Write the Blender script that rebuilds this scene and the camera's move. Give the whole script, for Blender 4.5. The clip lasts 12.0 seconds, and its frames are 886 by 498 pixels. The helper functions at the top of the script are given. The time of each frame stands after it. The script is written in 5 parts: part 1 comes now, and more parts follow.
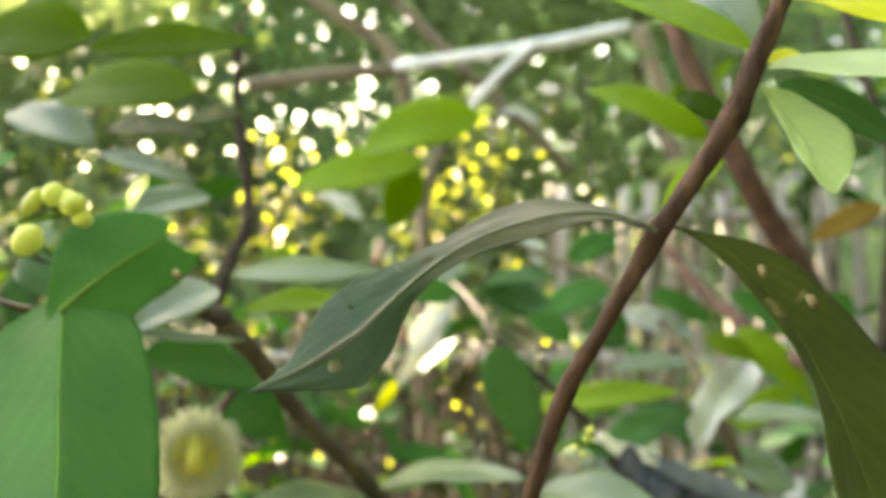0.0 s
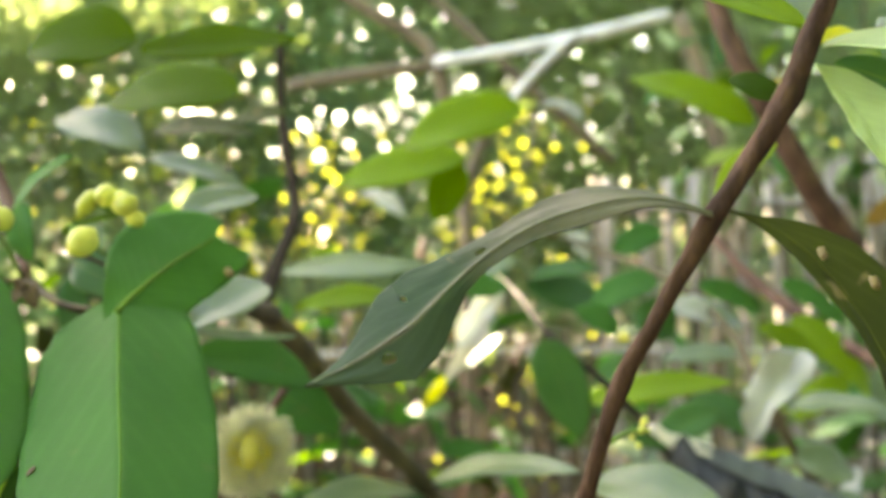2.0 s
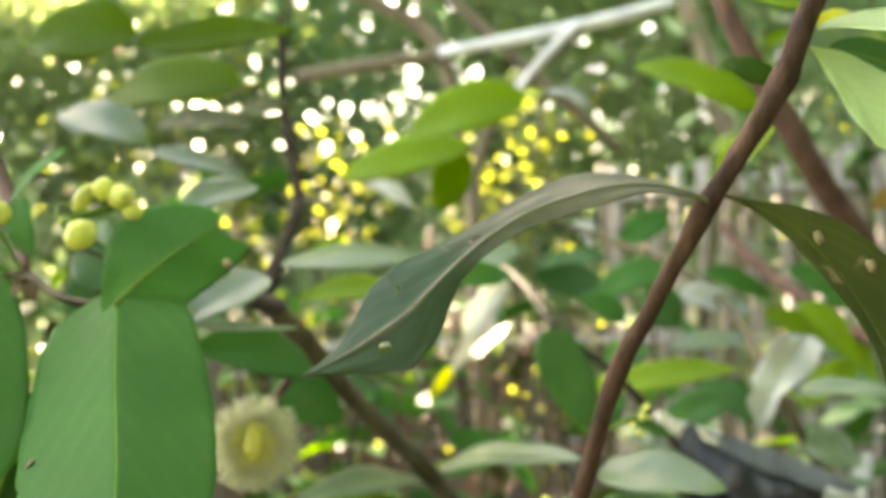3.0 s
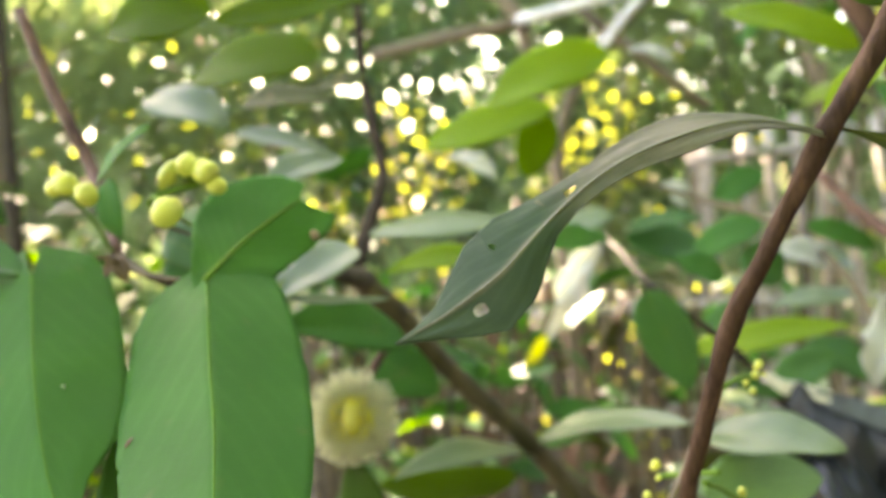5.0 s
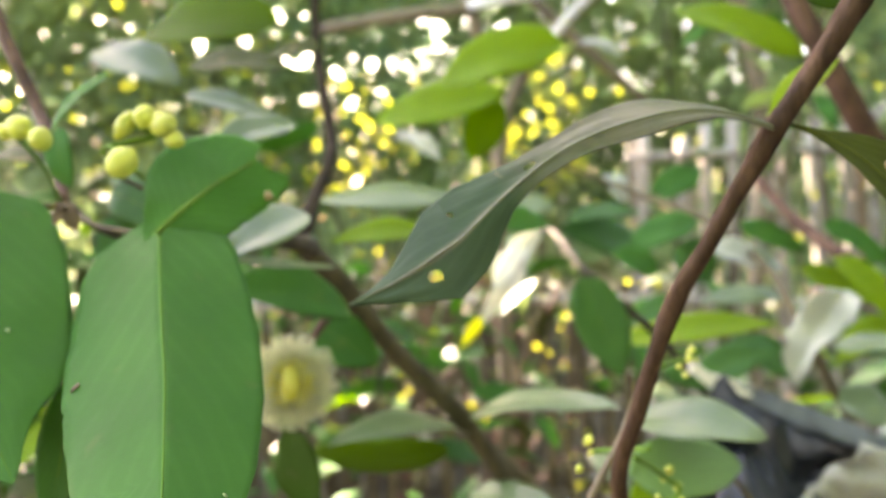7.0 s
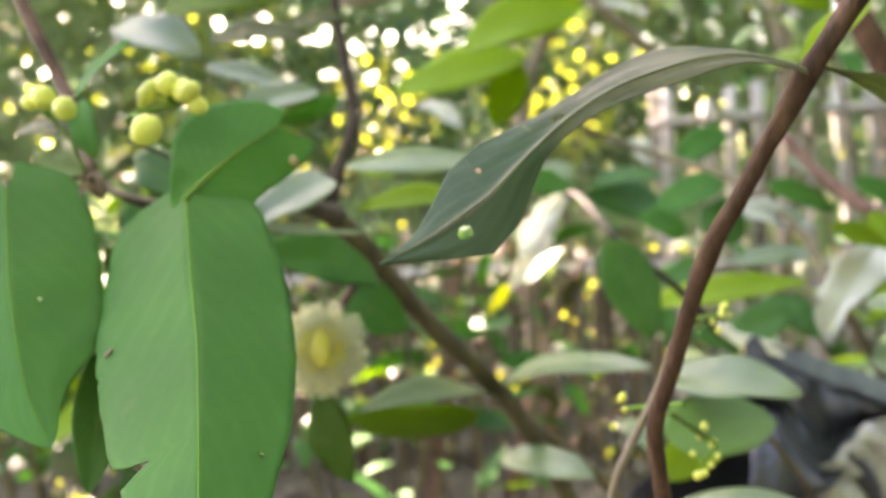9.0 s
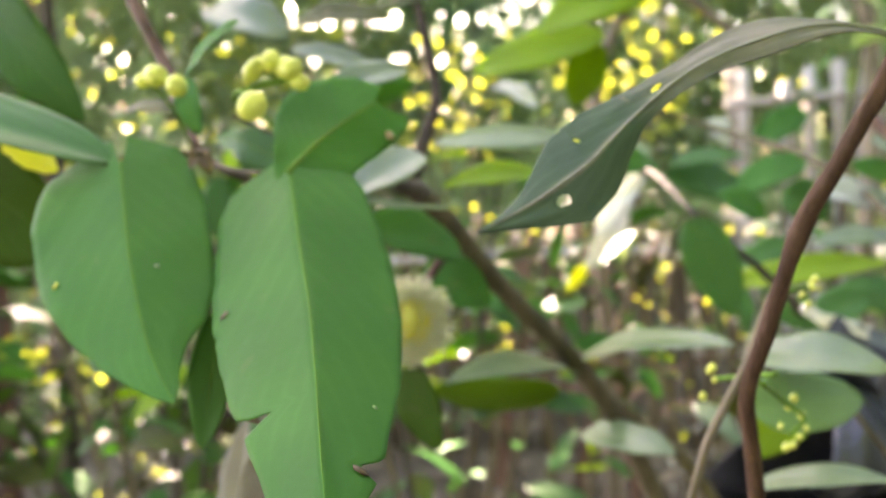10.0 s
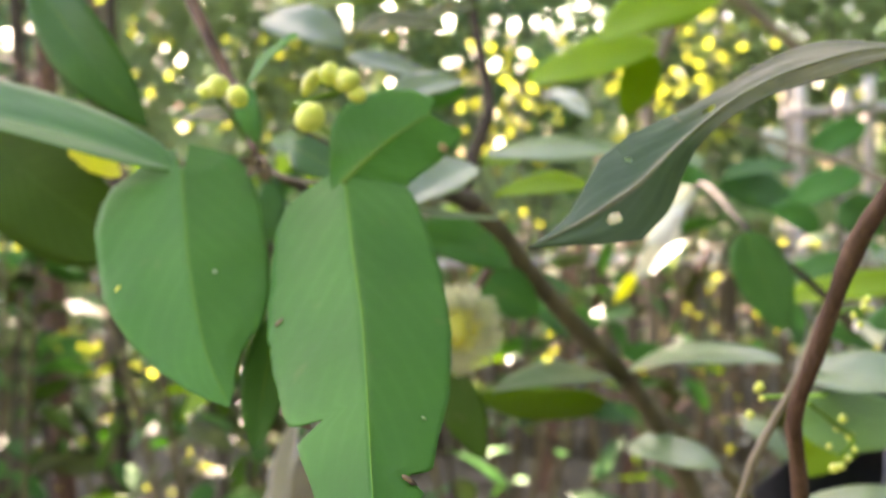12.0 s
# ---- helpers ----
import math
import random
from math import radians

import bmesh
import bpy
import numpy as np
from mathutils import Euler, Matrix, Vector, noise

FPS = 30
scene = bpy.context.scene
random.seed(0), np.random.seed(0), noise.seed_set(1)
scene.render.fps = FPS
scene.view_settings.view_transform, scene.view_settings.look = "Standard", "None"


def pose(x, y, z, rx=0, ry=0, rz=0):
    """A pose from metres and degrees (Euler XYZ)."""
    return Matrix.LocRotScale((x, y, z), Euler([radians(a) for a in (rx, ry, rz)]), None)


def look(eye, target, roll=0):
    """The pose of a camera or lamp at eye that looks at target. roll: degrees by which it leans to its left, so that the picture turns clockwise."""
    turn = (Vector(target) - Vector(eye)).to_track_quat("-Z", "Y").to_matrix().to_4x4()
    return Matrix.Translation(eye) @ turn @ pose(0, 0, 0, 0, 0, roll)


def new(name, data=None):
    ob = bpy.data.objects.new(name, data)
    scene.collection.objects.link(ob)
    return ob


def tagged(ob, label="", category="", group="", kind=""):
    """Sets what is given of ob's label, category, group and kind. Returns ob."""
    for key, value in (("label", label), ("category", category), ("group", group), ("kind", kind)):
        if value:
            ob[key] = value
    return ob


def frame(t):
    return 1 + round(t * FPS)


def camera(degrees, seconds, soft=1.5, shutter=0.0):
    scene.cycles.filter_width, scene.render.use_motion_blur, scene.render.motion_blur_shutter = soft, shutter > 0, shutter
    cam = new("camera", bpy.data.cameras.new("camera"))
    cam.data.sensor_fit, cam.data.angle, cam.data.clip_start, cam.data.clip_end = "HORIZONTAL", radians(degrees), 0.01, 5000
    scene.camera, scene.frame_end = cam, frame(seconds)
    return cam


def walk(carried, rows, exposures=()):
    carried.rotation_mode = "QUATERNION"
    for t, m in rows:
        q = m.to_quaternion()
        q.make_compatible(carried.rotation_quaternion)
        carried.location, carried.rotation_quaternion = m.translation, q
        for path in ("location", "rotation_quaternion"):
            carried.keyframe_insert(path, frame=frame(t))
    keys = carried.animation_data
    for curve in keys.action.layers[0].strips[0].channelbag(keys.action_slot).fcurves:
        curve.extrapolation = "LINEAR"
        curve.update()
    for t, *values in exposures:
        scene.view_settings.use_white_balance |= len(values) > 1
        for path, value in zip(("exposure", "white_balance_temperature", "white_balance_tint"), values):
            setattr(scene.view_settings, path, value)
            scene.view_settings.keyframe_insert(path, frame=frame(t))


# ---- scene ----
cam = camera(49.8, 12.0, soft=1.4)
# a phone lens, focused just in front of the nearest leaf
cam.data.dof.use_dof = True
cam.data.dof.focus_distance = 0.228
cam.data.dof.aperture_fstop = 12.6
PATH = [
    (0, (0.0000, 0.0000, 1.4000), (-0.0000, 1.9997, 1.4349), 0.00),
    (0.5, (-0.0001, -0.0030, 1.4001), (-0.0358, 1.9964, 1.4345), -0.26),
    (1, (0.0008, -0.0048, 1.4001), (-0.0534, 1.9941, 1.4346), -0.42),
    (1.5, (-0.0012, -0.0036, 1.3989), (-0.0809, 1.9945, 1.4336), -0.90),
    (2, (-0.0033, 0.0019, 1.3980), (-0.0925, 1.9997, 1.4267), -1.35),
    (2.5, (-0.0022, -0.0001, 1.3971), (-0.1097, 1.9970, 1.4137), -1.94),
    (3, (0.0018, 0.0027, 1.3972), (-0.1073, 1.9997, 1.4068), -2.04),
    (3.5, (0.0075, 0.0058, 1.3976), (-0.1249, 2.0014, 1.3913), -2.99),
    (3.7, (0.0062, 0.0024, 1.4035), (-0.1693, 1.9947, 1.3965), -3.99),
    (5.3, (-0.0025, 0.0207, 1.3903), (-0.2987, 1.9981, 1.3455), -4.99),
    (5.5, (-0.0000, 0.0203, 1.3909), (-0.2810, 1.9997, 1.3380), -5.00),
    (6, (-0.0019, 0.0187, 1.3887), (-0.2417, 2.0034, 1.3279), -4.36),
    (6.5, (-0.0144, 0.0124, 1.3846), (-0.1985, 2.0028, 1.3155), -2.27),
    (6.7, (-0.0092, 0.0112, 1.3866), (-0.1694, 2.0035, 1.3138), -1.28),
    (8.5, (-0.0094, 0.0148, 1.3831), (-0.1781, 2.0047, 1.2753), -2.38),
    (9, (-0.0115, 0.0143, 1.3810), (-0.2227, 1.9988, 1.2501), -2.92),
    (9.5, (-0.0133, 0.0104, 1.3792), (-0.2934, 1.9849, 1.2288), -3.10),
    (10, (-0.0208, 0.0004, 1.3768), (-0.3753, 1.9624, 1.2199), -3.04),
    (10.5, (-0.0468, -0.0289, 1.3827), (-0.5450, 1.9019, 1.2284), -1.55),
    (11, (-0.0404, -0.0181, 1.3802), (-0.5848, 1.9005, 1.2301), -1.99),
    (11.5, (-0.0262, -0.0114, 1.3831), (-0.5537, 1.9123, 1.2368), -2.14),
    (12, (-0.0205, -0.0058, 1.3810), (-0.4734, 1.9368, 1.2354), -1.90),
]
walk(cam, [(t, look(eye, target, roll)) for t, eye, target, roll in PATH], exposures=[(0.0, 3.94, 8750, 14.0), (5.5, 4.11, 8550, 21.0), (9.5, 4.15, 7900, 28.0), (12.0, 4.12, 7800, 29.5)])

# ---- world, sun, exposure ----
SUN_EL, SUN_AZ = 32.0, -28.0      # the sun stands ahead of the camera, to the left
world = bpy.data.worlds.new("sky")
scene.world = world
world.use_nodes = True
wn = world.node_tree.nodes
sky = wn.new("ShaderNodeTexSky")
sky.sky_type = "NISHITA"
sky.sun_disc = False
sky.sun_elevation, sky.sun_rotation = radians(SUN_EL), radians(SUN_AZ)
sky.dust_density = 2.0
wn["Background"].inputs["Strength"].default_value = 0.11
world.node_tree.links.new(sky.outputs["Color"], wn["Background"].inputs["Color"])
sun = new("sun", bpy.data.lights.new("sun", "SUN"))
sun.data.energy, sun.data.angle, sun.data.color = 5.0, radians(0.5), (1.0, 0.93, 0.82)
SUN_DIR = Vector((math.sin(radians(SUN_AZ)) * math.cos(radians(SUN_EL)), math.cos(radians(SUN_AZ)) * math.cos(radians(SUN_EL)), math.sin(radians(SUN_EL))))
sun.matrix_world = look((0, 0, 20), Vector((0, 0, 20)) - SUN_DIR)


# ---- materials ----
def nodes_of(name):
    m = bpy.data.materials.new(name)
    m.use_nodes = True
    return m, m.node_tree.nodes, m.node_tree.links


def mixed(n, l, fac, a, b):
    mix = n.new("ShaderNodeMix")
    mix.data_type = "RGBA"
    for socket, value in ((mix.inputs[0], fac), (mix.inputs[6], a), (mix.inputs[7], b)):
        if hasattr(value, "links"):
            l.new(value, socket)
        else:
            socket.default_value = value if isinstance(value, float) else (*value, 1)
    return mix.outputs[2]


def noise_tex(n, l, scale, detail=4.0, rough=0.55, coord="Object"):
    tc, tex = n.new("ShaderNodeTexCoord"), n.new("ShaderNodeTexNoise")
    tex.inputs["Scale"].default_value, tex.inputs["Detail"].default_value, tex.inputs["Roughness"].default_value = scale, detail, rough
    l.new(tc.outputs[coord], tex.inputs["Vector"])
    return tex.outputs["Fac"]


def ramp(n, l, fac, lo, hi):
    r = n.new("ShaderNodeMapRange")
    r.inputs["From Min"].default_value, r.inputs["From Max"].default_value = lo, hi
    l.new(fac, r.inputs["Value"])
    return r.outputs["Result"]


def maths(n, l, op, a, b=0.0):
    m = n.new("ShaderNodeMath")
    m.operation = op
    for socket, value in zip(m.inputs, (a, b)):
        if hasattr(value, "links"):
            l.new(value, socket)
        else:
            socket.default_value = value
    return m.outputs[0]


def leaf_material(name, dark, light, through_light, gloss=0.38, clear=0.35, veins=True, island=False, spots=0.0, sheen=0.5, dust=None):
    """A leaf: mottled blade, pale side veins by the blade's own coordinates, light that comes through it."""
    m, n, l = nodes_of(name)
    b = n["Principled BSDF"]
    out = n["Material Output"]
    if island:
        vary = n.new("ShaderNodeNewGeometry").outputs["Random Per Island"]
    else:
        vary = n.new("ShaderNodeObjectInfo").outputs["Random"]
    big = ramp(n, l, noise_tex(n, l, 22.0, 5.0), 0.3, 0.7)
    col = mixed(n, l, big, dark, light)
    fine = ramp(n, l, noise_tex(n, l, 260.0, 3.0), 0.35, 0.75)
    col = mixed(n, l, maths(n, l, "MULTIPLY", fine, 0.22), col, tuple(c * 0.6 for c in dark))
    lean = mixed(n, l, vary, tuple(c * 0.78 for c in dark), tuple(min(1, c * 1.18) for c in light))
    col = mixed(n, l, 0.4, col, lean)
    bump = n.new("ShaderNodeBump")
    bump.inputs["Strength"].default_value, bump.inputs["Distance"].default_value = 0.22, 0.002
    height = noise_tex(n, l, 120.0, 3.0)
    if veins:
        uv = n.new("ShaderNodeUVMap")
        sep = n.new("ShaderNodeSeparateXYZ")
        l.new(uv.outputs["UV"], sep.inputs[0])
        across = maths(n, l, "ABSOLUTE", maths(n, l, "SUBTRACT", sep.outputs["Y"], 0.5))
        run = maths(n, l, "SUBTRACT", maths(n, l, "MULTIPLY", sep.outputs["X"], 10.0), maths(n, l, "MULTIPLY", across, 7.0))
        saw = maths(n, l, "ABSOLUTE", maths(n, l, "SUBTRACT", maths(n, l, "FRACT", run), 0.5))
        line = ramp(n, l, saw, 0.26, 0.0)
        rib = ramp(n, l, across, 0.018, 0.004)
        marks = maths(n, l, "MAXIMUM", maths(n, l, "MULTIPLY", maths(n, l, "MULTIPLY", line, big), 0.18), maths(n, l, "MULTIPLY", rib, 0.4))
        col = mixed(n, l, marks, col, tuple(min(1, c * 1.7 + 0.012) for c in light))
        height = maths(n, l, "SUBTRACT", height, maths(n, l, "MULTIPLY", line, 0.15))
    if dust:
        # dust lies along the midrib and towards the stalk, in patches
        lie = maths(n, l, "ADD", ramp(n, l, sep.outputs["X"], 0.60, 0.40), ramp(n, l, across, 0.06, 0.0))
        patch = ramp(n, l, noise_tex(n, l, 34.0, 6.0, 0.65), 0.15, 0.62)
        col = mixed(n, l, maths(n, l, "MINIMUM", maths(n, l, "MULTIPLY", lie, patch), 0.85), col, dust)
    if spots:
        blot = ramp(n, l, noise_tex(n, l, 55.0, 2.0), 0.68, 0.74)
        col = mixed(n, l, maths(n, l, "MULTIPLY", blot, spots), col, (0.30, 0.22, 0.12))
    l.new(height, bump.inputs["Height"])
    l.new(col, b.inputs["Base Color"])
    rough = n.new("ShaderNodeMapRange")
    rough.inputs["To Min"].default_value, rough.inputs["To Max"].default_value = gloss - 0.08, gloss + 0.12
    l.new(noise_tex(n, l, 60.0), rough.inputs["Value"])
    l.new(rough.outputs["Result"], b.inputs["Roughness"])
    b.inputs["Specular IOR Level"].default_value = sheen
    l.new(bump.outputs["Normal"], b.inputs["Normal"])
    t = n.new("ShaderNodeBsdfTranslucent")
    l.new(mixed(n, l, vary, tuple(c * 0.8 for c in through_light), through_light), t.inputs["Color"])
    mix = n.new("ShaderNodeMixShader")
    mix.inputs[0].default_value = clear
    l.new(b.outputs[0], mix.inputs[1])
    l.new(t.outputs[0], mix.inputs[2])
    l.new(mix.outputs[0], out.inputs["Surface"])
    return m


def rough_material(name, dark, light, scale=40.0, gloss=0.75, depth=0.002, stretch=(1, 1, 1), island=False, spec=0.3):
    """Bark, dry wood, soil: two scales of mottling and a relief."""
    m, n, l = nodes_of(name)
    b = n["Principled BSDF"]
    tc, mp = n.new("ShaderNodeTexCoord"), n.new("ShaderNodeMapping")
    l.new(tc.outputs["Object"], mp.inputs[0])
    mp.inputs["Scale"].default_value = stretch
    tex = []
    for k in (1.0, 6.0):
        t = n.new("ShaderNodeTexNoise")
        t.inputs["Scale"].default_value, t.inputs["Detail"].default_value = scale * k, 6.0
        l.new(mp.outputs[0], t.inputs["Vector"])
        tex.append(t.outputs["Fac"])
    col = mixed(n, l, ramp(n, l, tex[0], 0.32, 0.68), dark, light)
    col = mixed(n, l, maths(n, l, "MULTIPLY", ramp(n, l, tex[1], 0.45, 0.8), 0.5), col, tuple(c * 0.45 for c in dark))
    vary = n.new("ShaderNodeNewGeometry").outputs["Random Per Island"] if island else n.new("ShaderNodeObjectInfo").outputs["Random"]
    hsv = n.new("ShaderNodeHueSaturation")
    l.new(col, hsv.inputs["Color"])
    l.new(maths(n, l, "ADD", maths(n, l, "MULTIPLY", vary, 0.5), 0.75), hsv.inputs["Value"])
    l.new(hsv.outputs[0], b.inputs["Base Color"])
    b.inputs["Roughness"].default_value, b.inputs["Specular IOR Level"].default_value = gloss, spec
    bump = n.new("ShaderNodeBump")
    bump.inputs["Strength"].default_value, bump.inputs["Distance"].default_value = 0.7, depth
    l.new(maths(n, l, "ADD", tex[0], tex[1]), bump.inputs["Height"])
    l.new(bump.outputs["Normal"], b.inputs["Normal"])
    return m


GREEN = leaf_material("leaf_green", (0.028, 0.119, 0.026), (0.062, 0.197, 0.047), (0.19, 0.42, 0.08), gloss=0.48, clear=0.38, spots=0.12, sheen=0.05)
DEEP = leaf_material("leaf_deep_green", (0.030, 0.105, 0.028), (0.056, 0.158, 0.044), (0.14, 0.36, 0.06), sheen=0.16)
# a dark copy of the green leaf, with shade put into its colour
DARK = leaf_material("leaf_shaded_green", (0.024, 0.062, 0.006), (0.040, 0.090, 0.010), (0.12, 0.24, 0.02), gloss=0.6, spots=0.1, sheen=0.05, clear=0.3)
# backlight put partly into the colour, a yellower green, partly let through
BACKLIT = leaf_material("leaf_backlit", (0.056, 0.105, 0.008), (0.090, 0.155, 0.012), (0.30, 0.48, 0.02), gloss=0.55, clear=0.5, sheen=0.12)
SOFT = leaf_material("leaf_soft_green", (0.105, 0.210, 0.068), (0.155, 0.280, 0.100), (0.26, 0.40, 0.08), gloss=0.4, clear=0.25, sheen=0.3)
OLIVE = leaf_material("leaf_olive", (0.032, 0.045, 0.007), (0.055, 0.070, 0.011), (0.12, 0.16, 0.02), gloss=0.55, spots=0.5, sheen=0.2, clear=0.14)
LIME = leaf_material("leaf_lime", (0.135, 0.24, 0.012), (0.20, 0.32, 0.018), (0.46, 0.66, 0.03), gloss=0.45, clear=0.55, sheen=0.2)
# yellow raised in the colour for backlight that no sunbeam gives
YELLOW = leaf_material("leaf_yellow", (0.58, 0.60, 0.03), (0.74, 0.72, 0.04), (0.82, 0.86, 0.04), clear=0.55)
GREY = leaf_material("leaf_dusty", (0.022, 0.052, 0.027), (0.050, 0.084, 0.046), (0.12, 0.20, 0.05), gloss=0.45, clear=0.12, spots=0.85, sheen=0.12, dust=(0.18, 0.16, 0.12))
FRESH = leaf_material("leaf_fresh", (0.42, 0.55, 0.27), (0.52, 0.65, 0.35), (0.54, 0.70, 0.26), gloss=0.36, clear=0.5, sheen=0.35)
PALE = leaf_material("leaf_shiny", (0.088, 0.146, 0.068), (0.158, 0.222, 0.108), (0.20, 0.32, 0.09), gloss=0.30, clear=0.25, sheen=0.6)
# a bleached leaf, with the sun's glare painted into the pale colour
WHITE = leaf_material("leaf_bleached_glare", (0.34, 0.37, 0.31), (0.62, 0.65, 0.58), (0.60, 0.63, 0.56), gloss=0.35, clear=0.42, sheen=0.5)
BRACT = leaf_material("bract_brown", (0.10, 0.068, 0.038), (0.19, 0.135, 0.080), (0.2, 0.13, 0.06), gloss=0.6, clear=0.2, veins=False, sheen=0.2)
SPOT = leaf_material("dry_spot", (0.30, 0.21, 0.11), (0.46, 0.36, 0.21), (0.5, 0.36, 0.2), gloss=0.7, clear=0.3, veins=False, sheen=0.1)
RUST = leaf_material("leaf_rust", (0.16, 0.10, 0.022), (0.25, 0.16, 0.038), (0.40, 0.26, 0.05), gloss=0.6, clear=0.45, sheen=0.1)
DRY = leaf_material("leaf_dry", (0.20, 0.185, 0.15), (0.34, 0.315, 0.26), (0.45, 0.34, 0.2), gloss=0.6, clear=0.25)
FAR = leaf_material("leaf_canopy", (0.092, 0.150, 0.073), (0.180, 0.250, 0.125), (0.46, 0.58, 0.22), veins=False, island=True, clear=0.62)
# sunlight put into the colour: a bright yellow copy of the canopy leaf
FAR_SUNLIT = leaf_material("leaf_canopy_sunlit", (0.34, 0.38, 0.030), (0.52, 0.55, 0.045), (0.74, 0.80, 0.075), veins=False, island=True, gloss=0.6, clear=0.55, sheen=0.1)
# shade put into the colour: a dark, less clear copy of the canopy leaf
FAR_SHADED = leaf_material("leaf_canopy_shaded", (0.030, 0.055, 0.020), (0.062, 0.100, 0.040), (0.14, 0.21, 0.05), veins=False, island=True, gloss=0.6, clear=0.35, sheen=0.15)
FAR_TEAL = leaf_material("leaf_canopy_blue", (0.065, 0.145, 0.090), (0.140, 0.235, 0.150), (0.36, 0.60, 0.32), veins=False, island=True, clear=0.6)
RIB = leaf_material("midrib", (0.100, 0.215, 0.036), (0.138, 0.262, 0.048), (0.3, 0.4, 0.05), veins=False, clear=0.15, gloss=0.6, sheen=0.08)
RIB_SOFT = leaf_material("midrib_soft", (0.062, 0.172, 0.030), (0.088, 0.215, 0.042), (0.24, 0.46, 0.05), veins=False, clear=0.3, gloss=0.6, sheen=0.05)
RIB_OLIVE = leaf_material("midrib_olive", (0.05, 0.065, 0.012), (0.07, 0.085, 0.018), (0.16, 0.2, 0.03), veins=False, clear=0.1, gloss=0.6, sheen=0.1)
RIB_GREY = leaf_material("midrib_dusty", (0.11, 0.13, 0.08), (0.18, 0.19, 0.125), (0.2, 0.25, 0.1), veins=False, clear=0.1)
BARK_RED = rough_material("bark_red_brown", (0.066, 0.036, 0.025), (0.190, 0.108, 0.078), 70.0, 0.65, 0.0015, (1, 1, 0.35), spec=0.15)
BARK_STEM = rough_material("bark_stem", (0.040, 0.021, 0.014), (0.122, 0.068, 0.046), 110.0, 0.7, 0.0012, (1, 1, 0.35), spec=0.15)
BARK_DARK = rough_material("bark_dark", (0.030, 0.024, 0.018), (0.075, 0.060, 0.042), 55.0, 0.8, 0.002, (1, 1, 0.4))
BARK_BLACK = rough_material("bark_black", (0.022, 0.018, 0.013), (0.058, 0.046, 0.034), 55.0, 0.9, 0.002, (1, 1, 0.4), spec=0.05)
BARK_GREEN = rough_material("bark_green_brown", (0.062, 0.051, 0.025), (0.155, 0.128, 0.066), 60.0, 0.7, 0.0015, (1, 1, 0.4))
BARK_TREE = rough_material("bark_tree", (0.070, 0.057, 0.034), (0.155, 0.126, 0.080), 14.0, 0.85, 0.008, (1, 1, 0.3))
CANE = rough_material("brown_cane", (0.055, 0.042, 0.023), (0.155, 0.118, 0.068), 9.0, 0.75, 0.003, (1, 1, 0.12))
BAMBOO = rough_material("weathered_bamboo", (0.24, 0.215, 0.185), (0.46, 0.42, 0.38), 9.0, 0.7, 0.003, (1, 1, 0.12))
POLE_PALE = rough_material("peeled_pole", (0.54, 0.55, 0.59), (0.78, 0.79, 0.83), 12.0, 0.6, 0.003, (1, 1, 0.2))
POLE_BROWN = rough_material("weathered_pole", (0.125, 0.100, 0.070), (0.25, 0.205, 0.150), 12.0, 0.75, 0.003, (1, 1, 0.2))
SOIL = rough_material("leaf_litter_soil", (0.046, 0.036, 0.021), (0.115, 0.092, 0.058), 2.2, 0.95, 0.03)
LITTER = rough_material("fallen_leaf", (0.085, 0.064, 0.038), (0.24, 0.19, 0.125), 30.0, 0.7, 0.002, island=True)
# a paler copy of the fallen leaf, with sunlight put into its colour
LITTER_LIT = leaf_material("leaf_dry_sunlit", (0.34, 0.25, 0.20), (0.55, 0.44, 0.37), (0.55, 0.40, 0.33), gloss=0.6, clear=0.45, veins=False, island=True)
BUD = leaf_material("bud_green", (0.56, 0.60, 0.10), (0.72, 0.74, 0.18), (0.7, 0.75, 0.2), gloss=0.4, clear=0.25, veins=False)
STAMEN = leaf_material("stamen_cream", (0.88, 0.89, 0.66), (0.94, 0.95, 0.78), (0.95, 0.96, 0.76), gloss=0.5, clear=0.72, veins=False)
ANTHER = leaf_material("flower_heart", (0.84, 0.80, 0.16), (0.92, 0.88, 0.24), (0.90, 0.86, 0.26), gloss=0.6, clear=0.5, veins=False)
SHEET = rough_material("black_plastic", (0.006, 0.008, 0.012), (0.016, 0.020, 0.028), 18.0, 0.28, 0.003, spec=0.45)
# the sky's sheen on black plastic, put into a blue-grey colour
SHEET_SHEEN = rough_material("plastic_sheen", (0.050, 0.063, 0.086), (0.150, 0.178, 0.222), 24.0, 0.38, 0.003, spec=0.6)
SHEET_BACK = rough_material("grey_plastic", (0.24, 0.235, 0.215), (0.38, 0.37, 0.34), 16.0, 0.5, 0.003, spec=0.4)
SHEET_EDGE = rough_material("whitish_plastic", (0.50, 0.48, 0.43), (0.80, 0.77, 0.70), 30.0, 0.5, 0.002)


# ---- builders ----
def part(name, bm, material, parent=None, label="", m=None, smooth=True):
    """One bmesh as one mesh object under a thing or a part."""
    me = bpy.data.meshes.new(name)
    bm.to_mesh(me)
    bm.free()
    me.materials.append(material)
    if smooth:
        me.shade_smooth()
    ob = new(name, me)
    if m is not None:
        ob.matrix_world = m
    if parent is not None:
        ob.parent = parent
    if label:
        tagged(ob, label)
    return ob


def thing(name, label, category, at=(0, 0, 0), group=""):
    ob = new(name)
    ob.empty_display_size = 0.05
    ob.location = at
    bpy.context.view_layer.update()
    return tagged(ob, label, category, group)


def under(ob, parent):
    """Parents ob, whose pose was given in the world, to a thing."""
    ob.parent = parent
    base = Matrix.Translation(parent.location) if parent.parent is None else parent.matrix_world
    ob.matrix_parent_inverse = base.inverted()
    return ob


